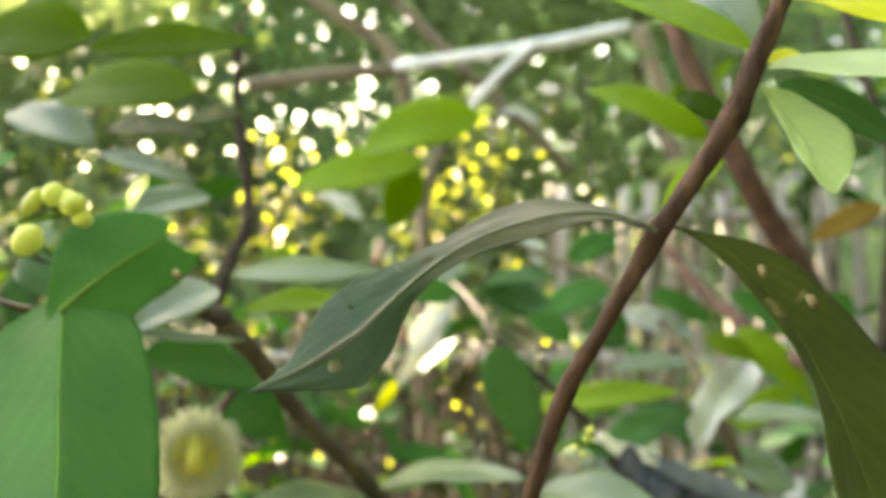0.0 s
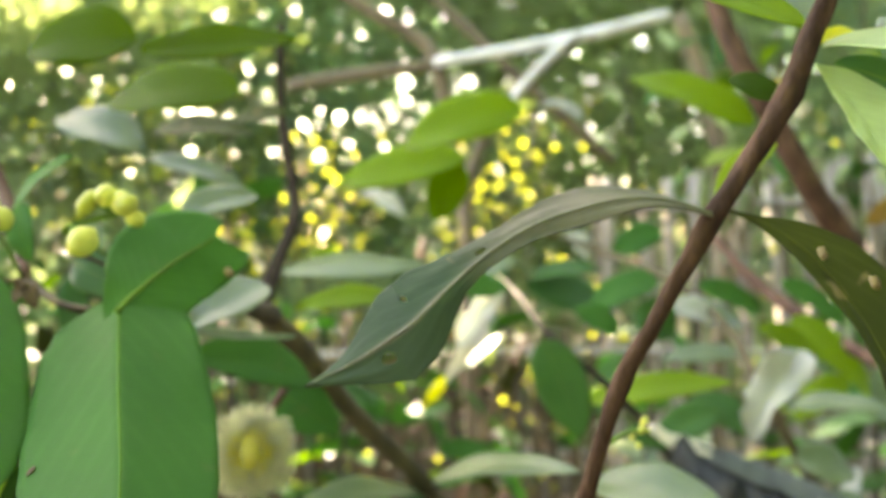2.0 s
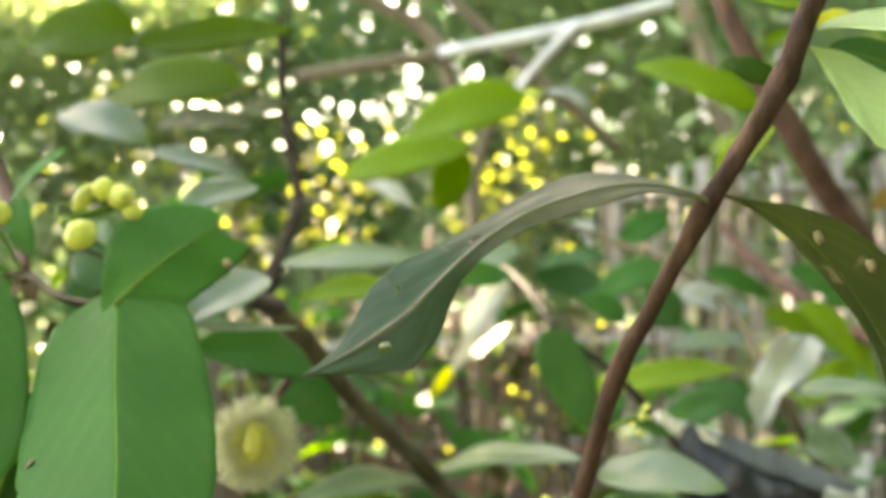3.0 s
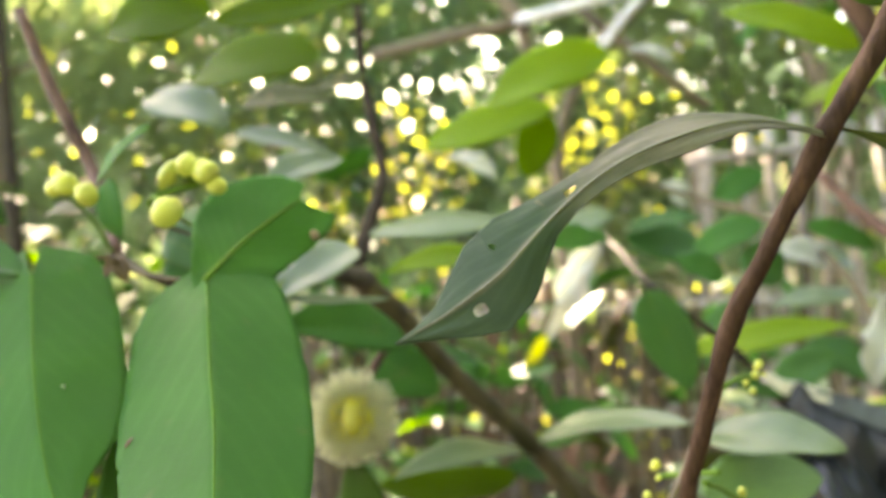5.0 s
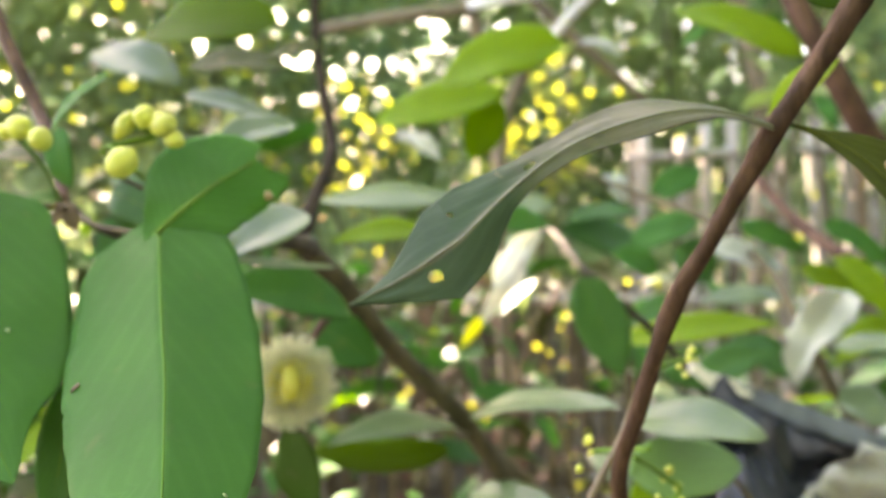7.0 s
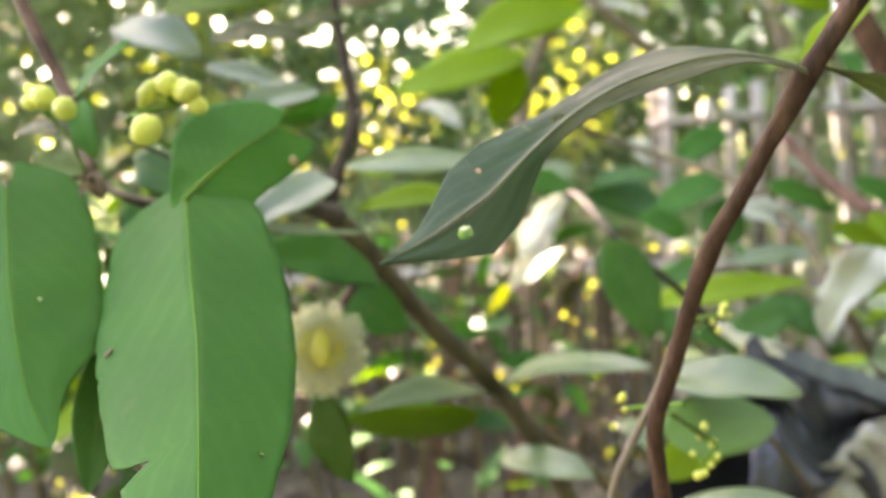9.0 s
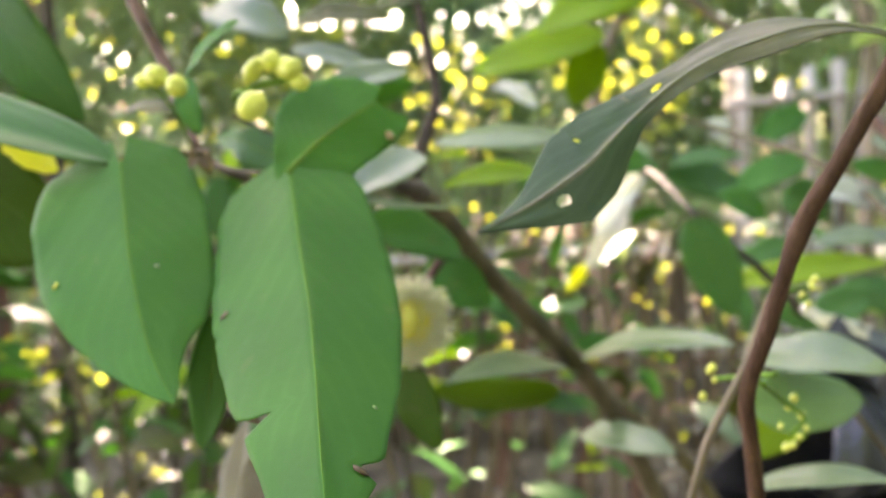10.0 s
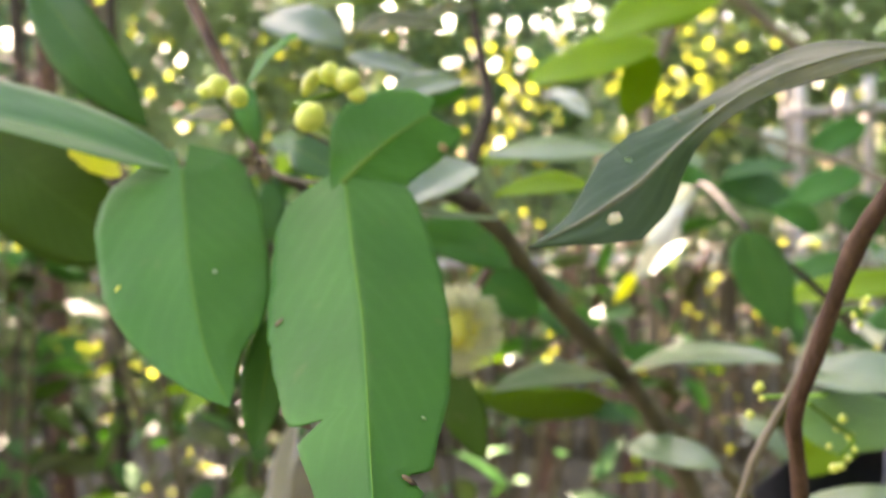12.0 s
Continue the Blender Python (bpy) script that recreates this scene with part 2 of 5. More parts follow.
def smooth_line(points, steps=5):
    """A smooth line of (place, radius) through the points, whose bends suit the distances between them."""
    pts = [(Vector(p), r) for p, r in points]
    pts = [(pts[0][0] * 2 - pts[1][0], pts[0][1])] + pts + [(pts[-1][0] * 2 - pts[-2][0], pts[-1][1])]
    out = []
    for i in range(1, len(pts) - 2):
        (a, _), (b, rb), (c, rc), (d, _) = pts[i - 1 : i + 3]
        l0, l1, l2 = (max((q - p).length, 1e-6) for p, q in ((a, b), (b, c), (c, d)))
        m0 = ((b - a) / l0 * l1 + (c - b) / l1 * l0) / (l0 + l1) * l1
        m1 = ((c - b) / l1 * l2 + (d - c) / l2 * l1) / (l1 + l2) * l1
        for k in range(steps):
            t = k / steps
            out.append((b * (2 * t**3 - 3 * t * t + 1) + m0 * (t**3 - 2 * t * t + t) + c * (3 * t * t - 2 * t**3) + m1 * (t**3 - t * t), rb + (rc - rb) * t))
    out.append(pts[-2])
    return out


def tube(points, sides=10, steps=5, rough=0.06, knots=0.0, bm=None):
    """A tapered stem along points of (place, radius), a little uneven, with swollen knots."""
    bm = bm or bmesh.new()
    line = smooth_line(points, steps)
    rings = []
    u = None
    for i, (p, r) in enumerate(line):
        ahead = (line[min(i + 1, len(line) - 1)][0] - line[max(i - 1, 0)][0]).normalized()
        u = ahead.orthogonal().normalized() if u is None else (u - ahead * u.dot(ahead)).normalized()
        v = ahead.cross(u)
        swell = 1 + knots * (1.0 if i % (2 * steps) == steps else 0.0)
        ring = []
        for k in range(sides):
            a = 2 * math.pi * k / sides
            n1 = noise.noise(Vector((p.x * 90 + k, p.y * 90, p.z * 90)))
            ring.append(bm.verts.new(p + (u * math.cos(a) + v * math.sin(a)) * r * swell * (1 + rough * n1)))
        rings.append(ring)
    for a, b in zip(rings, rings[1:]):
        for k in range(sides):
            bm.faces.new((a[k], a[(k + 1) % sides], b[(k + 1) % sides], b[k]))
    bm.faces.new(rings[0][::-1])
    bm.faces.new(rings[-1])
    bmesh.ops.recalc_face_normals(bm, faces=bm.faces)
    return bm


def blade(length, width, bend=0.0, fold=0.15, twist=0.0, p=0.55, q=0.75, wave=0.03, seed=0, nu=18, nv=4, thick=0.0006, rough=0.0):
    """A leaf blade along +x, with its upper face to +z: outline u^p (1-u)^q, arched by bend, folded along the midrib and wavy."""
    bm = bmesh.new()
    uv = bm.loops.layers.uv.new("UVMap")
    peak = p / (p + q)
    top = peak**p * (1 - peak) ** q
    grid = {}
    for side in (0, 1):
        for i in range(nu + 1):
            u = 0.5 - 0.5 * math.cos(math.pi * i / nu)
            u = min(max(u, 0.0), 1.0)
            w = 0.5 * width * (max(u, 0.002) ** p * max(1 - u, 0.002) ** q) / top
            for j in range(-nv, nv + 1):
                s = j / nv
                edge = abs(s) ** 2
                y = s * w * (1 + rough * noise.noise(Vector((u * 9 + seed, s * 2, seed * 1.7))))
                z = bend * length * 4 * u * (1 - u) + fold * abs(y) - 0.25 * abs(fold) * y * y / max(width, 1e-4)
                z += wave * width * edge * math.sin(u * 11 + seed * 2.3 + (2.0 if s > 0 else 0.0))
                z += 0.02 * width * noise.noise(Vector((u * 5, s * 2.5 + 3, seed * 3.1)))
                a, z0 = twist * (u - 0.5), bend * length * 4 * u * (1 - u)
                dz = z - z0 - side * thick * (0.3 if abs(j) == nv else 1.0)
                y, z = y * math.cos(a) - dz * math.sin(a), z0 + y * math.sin(a) + dz * math.cos(a)
                grid[side, i, j] = (bm.verts.new((length * u, y, z)), u, s)
    for side in (0, 1):
        for i in range(nu):
            for j in range(-nv, nv):
                c = [grid[side, i, j], grid[side, i + 1, j], grid[side, i + 1, j + 1], grid[side, i, j + 1]]
                f = bm.faces.new([v for v, _, _ in (c[::-1] if side else c)])
                for loop in f.loops:
                    for v, u, s in c:
                        if v is loop.vert:
                            loop[uv].uv = (u, 0.5 + 0.5 * s)
    for i in range(nu):
        for j in (-nv, nv):
            c = [grid[0, i, j][0], grid[1, i, j][0], grid[1, i + 1, j][0], grid[0, i + 1, j][0]]
            bm.faces.new(c if j > 0 else c[::-1])
    bmesh.ops.recalc_face_normals(bm, faces=bm.faces)
    return bm


def leaf_frame(base, tip, up):
    x = (Vector(tip) - Vector(base)).normalized()
    y = Vector(up).cross(x).normalized()
    z = x.cross(y)
    m = Matrix((x, y, z)).transposed().to_4x4()
    return Matrix.Translation(base) @ m, (Vector(tip) - Vector(base)).length


LOOKS = {
    YELLOW.name: "bright yellow leaf, backlight put into its colour",
    WHITE.name: "bleached whitish curled leaf with sun glare in its colour",
    GREY.name: "dusty grey-green leaf",
    PALE.name: "shiny pale green leaf",
    LIME.name: "yellow-green leaf with light coming through",
    FRESH.name: "fresh light green leaf",
    DARK.name: "dark green leaf, shade put into its colour",
    OLIVE.name: "dark olive leaf with small holes",
}


def leaf(plant, base, tip, width, up, material, bend=0.08, fold=0.15, twist=0.0, label="", rib=None, stalk=0.0, name="leaf", **more):
    """A leaf of a plant from its base to its tip, its upper face towards up, with a raised midrib and a stalk."""
    m, length = leaf_frame(base, tip, up)
    seed = round(base[0] * 37 + tip[2] * 53, 2)
    ob = part(name, blade(length, width, bend, fold, twist, seed=seed, **more), material, None, label or LOOKS.get(material.name, ""), m)
    under(ob, plant)
    r = max(0.0004, width * 0.006)
    line = [((-stalk, 0, -stalk * 0.25), r * 1.3)] if stalk else []
    line += [((length * u, 0.0, bend * length * 4 * u * (1 - u) - r * 0.35), r * (1.1 - 0.85 * u)) for u in (0.0, 0.2, 0.4, 0.6, 0.8, 0.97)]
    ribbed = part("midrib", tube(line, 6, 3, 0.0), rib or (RIB if material in (GREEN, DEEP) else material))
    ribbed.parent = ob
    return ob


def shaped_leaf(plant, stations, material, fold, rib, label, nv=8, heart=0.0, fork=0.0, bites=(), holes=(), wave=0.0006, rib_r=0.0008, seed=4.2, steps=7):
    """A leaf that turns on its way: stations of (place on the midrib, half widths to either side, upper face), stalk first.
    heart: how far the lobes reach back beside the stalk. fork: how far the sides reach past a missing tip. bites: (side, place along, length, depth). holes: (place along, place across, size)."""
    mids = [p for p, _ in smooth_line([(s[0], 0) for s in stations], steps)]
    rest = [(p, r) for p, r in smooth_line([(s[3], s[1]) for s in stations], steps)]
    other = [r for _, r in smooth_line([(s[3], s[2]) for s in stations], steps)]
    bm = bmesh.new()
    uv = bm.loops.layers.uv.new("UVMap")
    count = len(mids)
    run = [0.0]
    for a, b in zip(mids, mids[1:]):
        run.append(run[-1] + (b - a).length)
    rows = {}
    for side in (0, 1):
        for i, mid in enumerate(mids):
            u = run[i] / run[-1]
            ahead = (mids[min(i + 1, count - 1)] - mids[max(i - 1, 0)]).normalized()
            across = rest[i][0].cross(ahead).normalized()
            up = ahead.cross(across)
            for j in range(-nv, nv + 1):
                s = j / nv
                half = rest[i][1] if s > 0 else other[i]
                for bite_side, u0, spread, deep in bites:
                    if bite_side * s > 0:
                        half *= 1 - deep * math.exp(-(((u - u0) / spread) ** 4))
                y = s * half * (1 + 0.028 * abs(s) * noise.noise(Vector((u * 16, s, seed))))
                back = heart * s * s * (1 - s * s * 0.55) * max(0.0, 1 - u / 0.25) ** 2 * 2.2 - fork * abs(s) ** 1.5 * max(0.0, (u - 0.6) / 0.4)
                z = fold * abs(y) + wave * (math.sin(u * 17 + 2 * s + seed) * s * s + 0.8 * noise.noise(Vector((u * 7, s * 2.5, seed)))) - side * 0.0005
                rows[side, i, j] = (bm.verts.new(mid + across * y + up * z - ahead * back), u, s)
    for side in (0, 1):
        for i in range(count - 1):
            for j in range(-nv, nv):
                c = [rows[side, i, j], rows[side, i + 1, j], rows[side, i + 1, j + 1], rows[side, i, j + 1]]
                if any(((c[0][1] - hu) / hr) ** 2 + (((j + 0.5) / nv - hs) / (hr * 9)) ** 2 < 1 for hu, hs, hr in holes):
                    continue
                f = bm.faces.new([v for v, _, _ in (c if side == 0 else c[::-1])])
                for loop, (_, u, s) in zip(f.loops, c if side == 0 else c[::-1]):
                    loop[uv].uv = (u, 0.5 + 0.5 * s)
    for i in range(count - 1):
        for j in (-nv, nv):
            bm.faces.new([rows[k][0] for k in ((0, i, j), (1, i, j), (1, i + 1, j), (0, i + 1, j))])
    bmesh.ops.recalc_face_normals(bm, faces=bm.faces)
    ob = under(part("leaf", bm, material, None, label), plant)
    under(part("midrib", tube([(tuple(p), rib_r * (1 - 0.75 * i / count)) for i, p in enumerate(mids) if i % (steps // 2) == 0], 6, 2, 0.0), rib), ob)
    return ob


def dry_patch(plant, at, face, r, material, label, long=1.4):
    """A small dry or discoloured patch on a leaf, a little proud of it."""
    bm = bmesh.new()
    rim = []
    for k in range(11):
        a = 2 * math.pi * k / 11
        d = r * (1 + 0.35 * noise.noise(Vector((math.cos(a) * 2, math.sin(a) * 2, at[0] * 300))))
        rim.append(bm.verts.new((d * long * math.cos(a), d * math.sin(a), 0.0)))
    top = bm.verts.new((0, 0, r * 0.12))
    for a, b in zip(rim, rim[1:] + rim[:1]):
        bm.faces.new((a, b, top))
    bm.faces.new(rim[::-1])
    turn = Vector(face).to_track_quat("Z", "X").to_matrix().to_4x4()
    return under(part("spot", bm, material, None, label, Matrix.Translation(Vector(at) + Vector(face).normalized() * 0.0005) @ turn), plant)


def branch(plant, points, material, label="", name="branch", sides=10, knots=0.0, rough=0.1):
    return under(part(name, tube(points, sides, 5, rough, knots), material, None, label), plant)


# ---- ground and fence ----
def ground_sheet():
    bm = bmesh.new()
    xs = [-400, -120, -40, -20] + [i * 0.5 for i in range(-24, 25)] + [20, 40, 120, 400]
    ys = [-60, -20, -8] + [i * 0.5 for i in range(-6, 33)] + [24, 40, 90, 400]
    rows = [[bm.verts.new((x, y, 0.05 * noise.noise(Vector((x * 0.9, y * 0.9, 0))) if abs(x) < 13 and -4 < y < 17 else 0.0)) for x in xs] for y in ys]
    for a, b in zip(rows, rows[1:]):
        for k in range(len(xs) - 1):
            bm.faces.new((a[k], a[k + 1], b[k + 1], b[k]))
    ob = part("ground", bm, SOIL)
    return tagged(ob, "brown bare soil under trees, strewn with dry leaves", "ground", kind="structure")


ground_sheet()


def scatter(count, place, size, ratio, name, material, seed, flat=0.0, droop=0.3, cull=None):
    """Many small leaves as one mesh: each a folded blade of four faces. place(rng, count) gives their spots."""
    rng = np.random.default_rng(seed)
    spots = place(rng, count)
    if cull:
        spots = spots[~cull(spots)]
    n = len(spots)
    outline = np.array(((0.0, 0.0, 0.0), (0.35, 0.5, 0.10), (0.7, 0.36, 0.08), (1.0, 0.0, -0.06), (0.7, -0.36, 0.08), (0.35, -0.5, 0.10), (0.5, 0.0, 0.0)))
    s = size * rng.uniform(0.6, 1.35, n)
    yaw = rng.uniform(0, 2 * math.pi, n)
    pitch, roll = (rng.normal(0, flat, n), rng.normal(0, flat, n)) if flat else (rng.normal(-droop, 0.5, n), rng.normal(0, 0.7, n))
    p = (outline - (0.5, 0, 0)) * (1, ratio, 1)
    p = p[None] * s[:, None, None]
    for a, (u, v) in ((roll, (1, 2)), (pitch, (2, 0)), (yaw, (0, 1))):
        c, d = np.cos(a)[:, None], np.sin(a)[:, None]
        p[..., u], p[..., v] = p[..., u] * c - p[..., v] * d, p[..., u] * d + p[..., v] * c
    verts = (p + spots[:, None]).reshape(-1, 3)
    k = np.arange(n) * 7
    tris = np.stack([k[:, None] + np.array(f) for f in ((0, 1, 6), (1, 2, 6), (2, 3, 6), (6, 3, 4), (6, 4, 5), (6, 5, 0))], 1).reshape(-1, 3)
    me = bpy.data.meshes.new(name)
    me.from_pydata(verts.tolist(), [], tris.tolist())
    me.materials.append(material)
    return new(name, me)


litter = scatter(9000, lambda r, n: np.stack([r.uniform(-9, 7, n), r.uniform(2.5, 13, n), r.uniform(0.03, 0.06, n)], 1), 0.12, 0.5, "fallen_leaves", LITTER, 5, flat=0.25)
tagged(litter, "dry brown leaves lying on the soil", "leaf litter", kind="stuff")


def fence_slat(height, width, seed):
    """A split bamboo slat, slightly bowed, rounded at the front, cut raggedly at the top."""
    bm = bmesh.new()
    n, rows = 7, []
    for i in range(n):
        z = height * i / (n - 1)
        c = 0.012 * math.sin(z * 2.1 + seed)
        w = width * (1 + 0.06 * noise.noise(Vector((z * 3, seed, 0))))
        prof = ((-0.5, 0.3), (-0.35, -0.15), (0, -0.3), (0.35, -0.15), (0.5, 0.3), (0, 0.12))
        rows.append([bm.verts.new((c + x * w, y * w * 0.6, z + (0.02 * x * math.sin(seed * 5) if i == n - 1 else 0))) for x, y in prof])
    for a, b in zip(rows, rows[1:]):
        for k in range(6):
            bm.faces.new((a[k], a[(k + 1) % 6], b[(k + 1) % 6], b[k]))
    bm.faces.new(rows[0][::-1])
    bm.faces.new(rows[-1])
    return bm


def bamboo_fence():
    fence = thing("bamboo_fence", "weathered grey bamboo slat fence with gaps", "fence", (0, 4.6, 0))
    rng = random.Random(4)
    meshes, canes = [], []
    for k in range(6):
        ob = part("slat", fence_slat(1.74 + 0.03 * k, 0.050 + 0.003 * k, k * 1.3), BAMBOO, fence)
        ob.location = (-1.35 + k * 0.1, rng.uniform(-0.01, 0.01), 0)
        ob.scale.z = 0.6
        meshes.append(ob.data)
        canes.append(ob.data.copy())
        canes[-1].materials[0] = CANE
        ob.data = canes[-1]
    x = -0.75
    while x < 4.6:
        ob = new("slat", rng.choice(meshes if x > 0.55 else canes))
        ob.parent = fence
        ob.location = (x, rng.uniform(-0.012, 0.012), rng.uniform(-0.04, 0.0))
        ob.rotation_euler = (rng.gauss(0, 0.01), rng.gauss(-0.03, 0.035), 0)
        ob.scale.z = 1.0 if x > 0.55 else rng.uniform(0.55, 0.66)
        x += rng.uniform(0.078, 0.115)
    for z, dy, x0 in ((0.45, 0.04, -1.5), (0.95, -0.045, -1.5), (1.62, -0.045, 0.5)):
        part("rail", tube([((x0, dy, z), 0.02), ((x0 + 1.0, dy, z + 0.02), 0.022), ((2.4, dy, z - 0.03), 0.02), ((4.7, dy, z + 0.02), 0.019)], 8, 6, 0.05), BAMBOO, fence)
    for px, top in ((-1.45, 1.2), (0.55, 1.8), (1.6, 1.85), (3.1, 1.85), (4.6, 1.85)):
        part("post", tube([((px, 0.10, -0.02), 0.04), ((px + 0.02, 0.10, top * 0.5), 0.038), ((px, 0.11, top), 0.035)], 9, 4, 0.06), POLE_BROWN, fence)


bamboo_fence()


def pole(name, label, points, material):
    """A long pole that leans on or is driven into the ground."""
    ob = part(name, tube(points, 10, 6, 0.05), material)
    return tagged(ob, label, "pole")


# ---- far trees ----
GAPS = []


def gap(x, z, r):
    GAPS.append((x, z, r))


gap(-3.12, 3.07, 0.025)
gap(-3.32, 3.07, 0.014)
gap(-2.93, 3.02, 0.014)
gap(-3.11, 2.64, 0.032)
gap(-2.87, 2.44, 0.014)
gap(-2.45, 3.47, 0.016)
gap(-2.41, 3.02, 0.014)
gap(-2.22, 3.01, 0.014)
gap(-1.74, 2.56, 0.023)
gap(-1.51, 2.95, 0.020)
gap(-1.69, 3.05, 0.009)
gap(-1.16, 2.92, 0.009)
gap(-0.77, 3.30, 0.018)
gap(-0.80, 3.11, 0.014)
gap(-0.53, 2.58, 0.018)
gap(0.23, 2.54, 0.011)
gap(-0.98, 4.08, 0.013)
gap(-1.96, 4.11, 0.018)
gap(-3.06, 3.93, 0.016)
gap(-2.76, 3.95, 0.018)
gap(-2.42, 3.99, 0.014)
gap(-0.42, 1.91, 0.013)
gap(-1.70, 1.73, 0.011)
gap(-1.77, 1.57, 0.007)
gap(-4.13, 3.42, 0.013)
gap(-4.15, 3.27, 0.011)
gap(-0.38, 3.99, 0.009)
gap(-1.28, 3.84, 0.009)
gap(-0.13, 3.27, 0.009)
gap(-0.80, 3.96, 0.011)
gap(0.51, 3.39, 0.009)
gap(-7.00, 3.46, 0.032)
gap(-7.56, 3.13, 0.013)
gap(-3.29, 3.22, 0.021)
gap(-6.14, 0.27, 0.029)
gap(-8.47, 0.11, 0.014)
gap(-5.32, 2.83, 0.014)
gap(-6.25, 2.67, 0.011)
gap(-5.95, -1.07, 0.013)
gap(-2.21, 3.06, 0.018)
gap(-0.60, 2.87, 0.016)
gap(-7.58, 3.27, 0.025)
gap(-3.36, 3.25, 0.025)
holes = random.Random(5)
for _ in range(36):
    gap(holes.uniform(-2.9, -0.4), holes.uniform(2.5, 4.1), holes.uniform(-0.008, 0.006))
for _ in range(80):
    gap(holes.uniform(-8.5, 3.2), 1.6 + 3.0 * holes.random(), holes.uniform(-0.004, 0.008))
for _ in range(22):
    gap(holes.uniform(-2.8, -0.6), holes.uniform(2.6, 4.2), holes.uniform(-0.004, 0.008))
SUN_SPOTS = [((-0.020, 1.222, 1.335), 0.010)]
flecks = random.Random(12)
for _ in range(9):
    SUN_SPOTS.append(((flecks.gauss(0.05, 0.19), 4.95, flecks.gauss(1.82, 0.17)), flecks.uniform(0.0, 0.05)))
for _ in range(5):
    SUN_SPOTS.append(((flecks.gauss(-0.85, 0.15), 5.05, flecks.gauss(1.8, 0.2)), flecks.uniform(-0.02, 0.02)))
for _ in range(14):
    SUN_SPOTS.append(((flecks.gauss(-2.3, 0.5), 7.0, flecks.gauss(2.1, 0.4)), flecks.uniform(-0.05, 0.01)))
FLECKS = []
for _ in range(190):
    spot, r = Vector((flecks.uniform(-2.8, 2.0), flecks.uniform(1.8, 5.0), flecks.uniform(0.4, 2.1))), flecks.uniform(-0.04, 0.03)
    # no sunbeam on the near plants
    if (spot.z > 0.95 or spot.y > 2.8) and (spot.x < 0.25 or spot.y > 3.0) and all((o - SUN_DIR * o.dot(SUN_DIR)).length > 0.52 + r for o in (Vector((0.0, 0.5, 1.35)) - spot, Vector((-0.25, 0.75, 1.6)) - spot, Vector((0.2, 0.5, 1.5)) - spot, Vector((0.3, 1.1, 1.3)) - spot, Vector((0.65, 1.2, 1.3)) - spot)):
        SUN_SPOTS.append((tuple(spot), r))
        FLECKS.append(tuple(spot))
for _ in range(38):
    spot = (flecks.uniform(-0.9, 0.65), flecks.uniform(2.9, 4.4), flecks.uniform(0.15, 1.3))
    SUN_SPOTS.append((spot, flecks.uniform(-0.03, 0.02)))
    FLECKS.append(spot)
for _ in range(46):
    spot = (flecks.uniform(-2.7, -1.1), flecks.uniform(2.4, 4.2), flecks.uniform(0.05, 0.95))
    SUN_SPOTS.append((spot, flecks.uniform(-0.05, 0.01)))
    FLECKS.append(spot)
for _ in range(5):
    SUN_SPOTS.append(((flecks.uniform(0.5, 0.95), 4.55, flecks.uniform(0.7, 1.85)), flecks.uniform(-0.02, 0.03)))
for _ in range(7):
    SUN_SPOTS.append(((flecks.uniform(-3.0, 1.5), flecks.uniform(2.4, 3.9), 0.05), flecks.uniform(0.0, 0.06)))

GLINTS = [(-1.283, 2.0, 1.146), (-1.232, 1.8, 1.030), (-1.540, 2.0, 1.228), (-1.704, 2.2, 1.199), (-1.381, 2.2, 0.890)]
SUN_SPOTS += [(spot, -0.04) for spot in GLINTS]


def open_sky(s):
    """Which leaves would close one of the gaps that are seen or that let the sun in."""
    shut = np.zeros(len(s), bool)
    deep = s[:, 1] > 6.5
    for x, z, r in GAPS:
        shut |= deep & ((s[:, 0] - x * s[:, 1] / 10) ** 2 + (s[:, 2] - 1.4 - (z - 1.4) * s[:, 1] / 10) ** 2 < (r + 0.045) ** 2)
    way = np.array(SUN_DIR)
    for spot, r in SUN_SPOTS:
        off = s - np.array(spot)
        shut |= (s[:, 2] > 4.3) & (((off - (off @ way)[:, None] * way) ** 2).sum(1) < (r + 0.12) ** 2)
    return shut


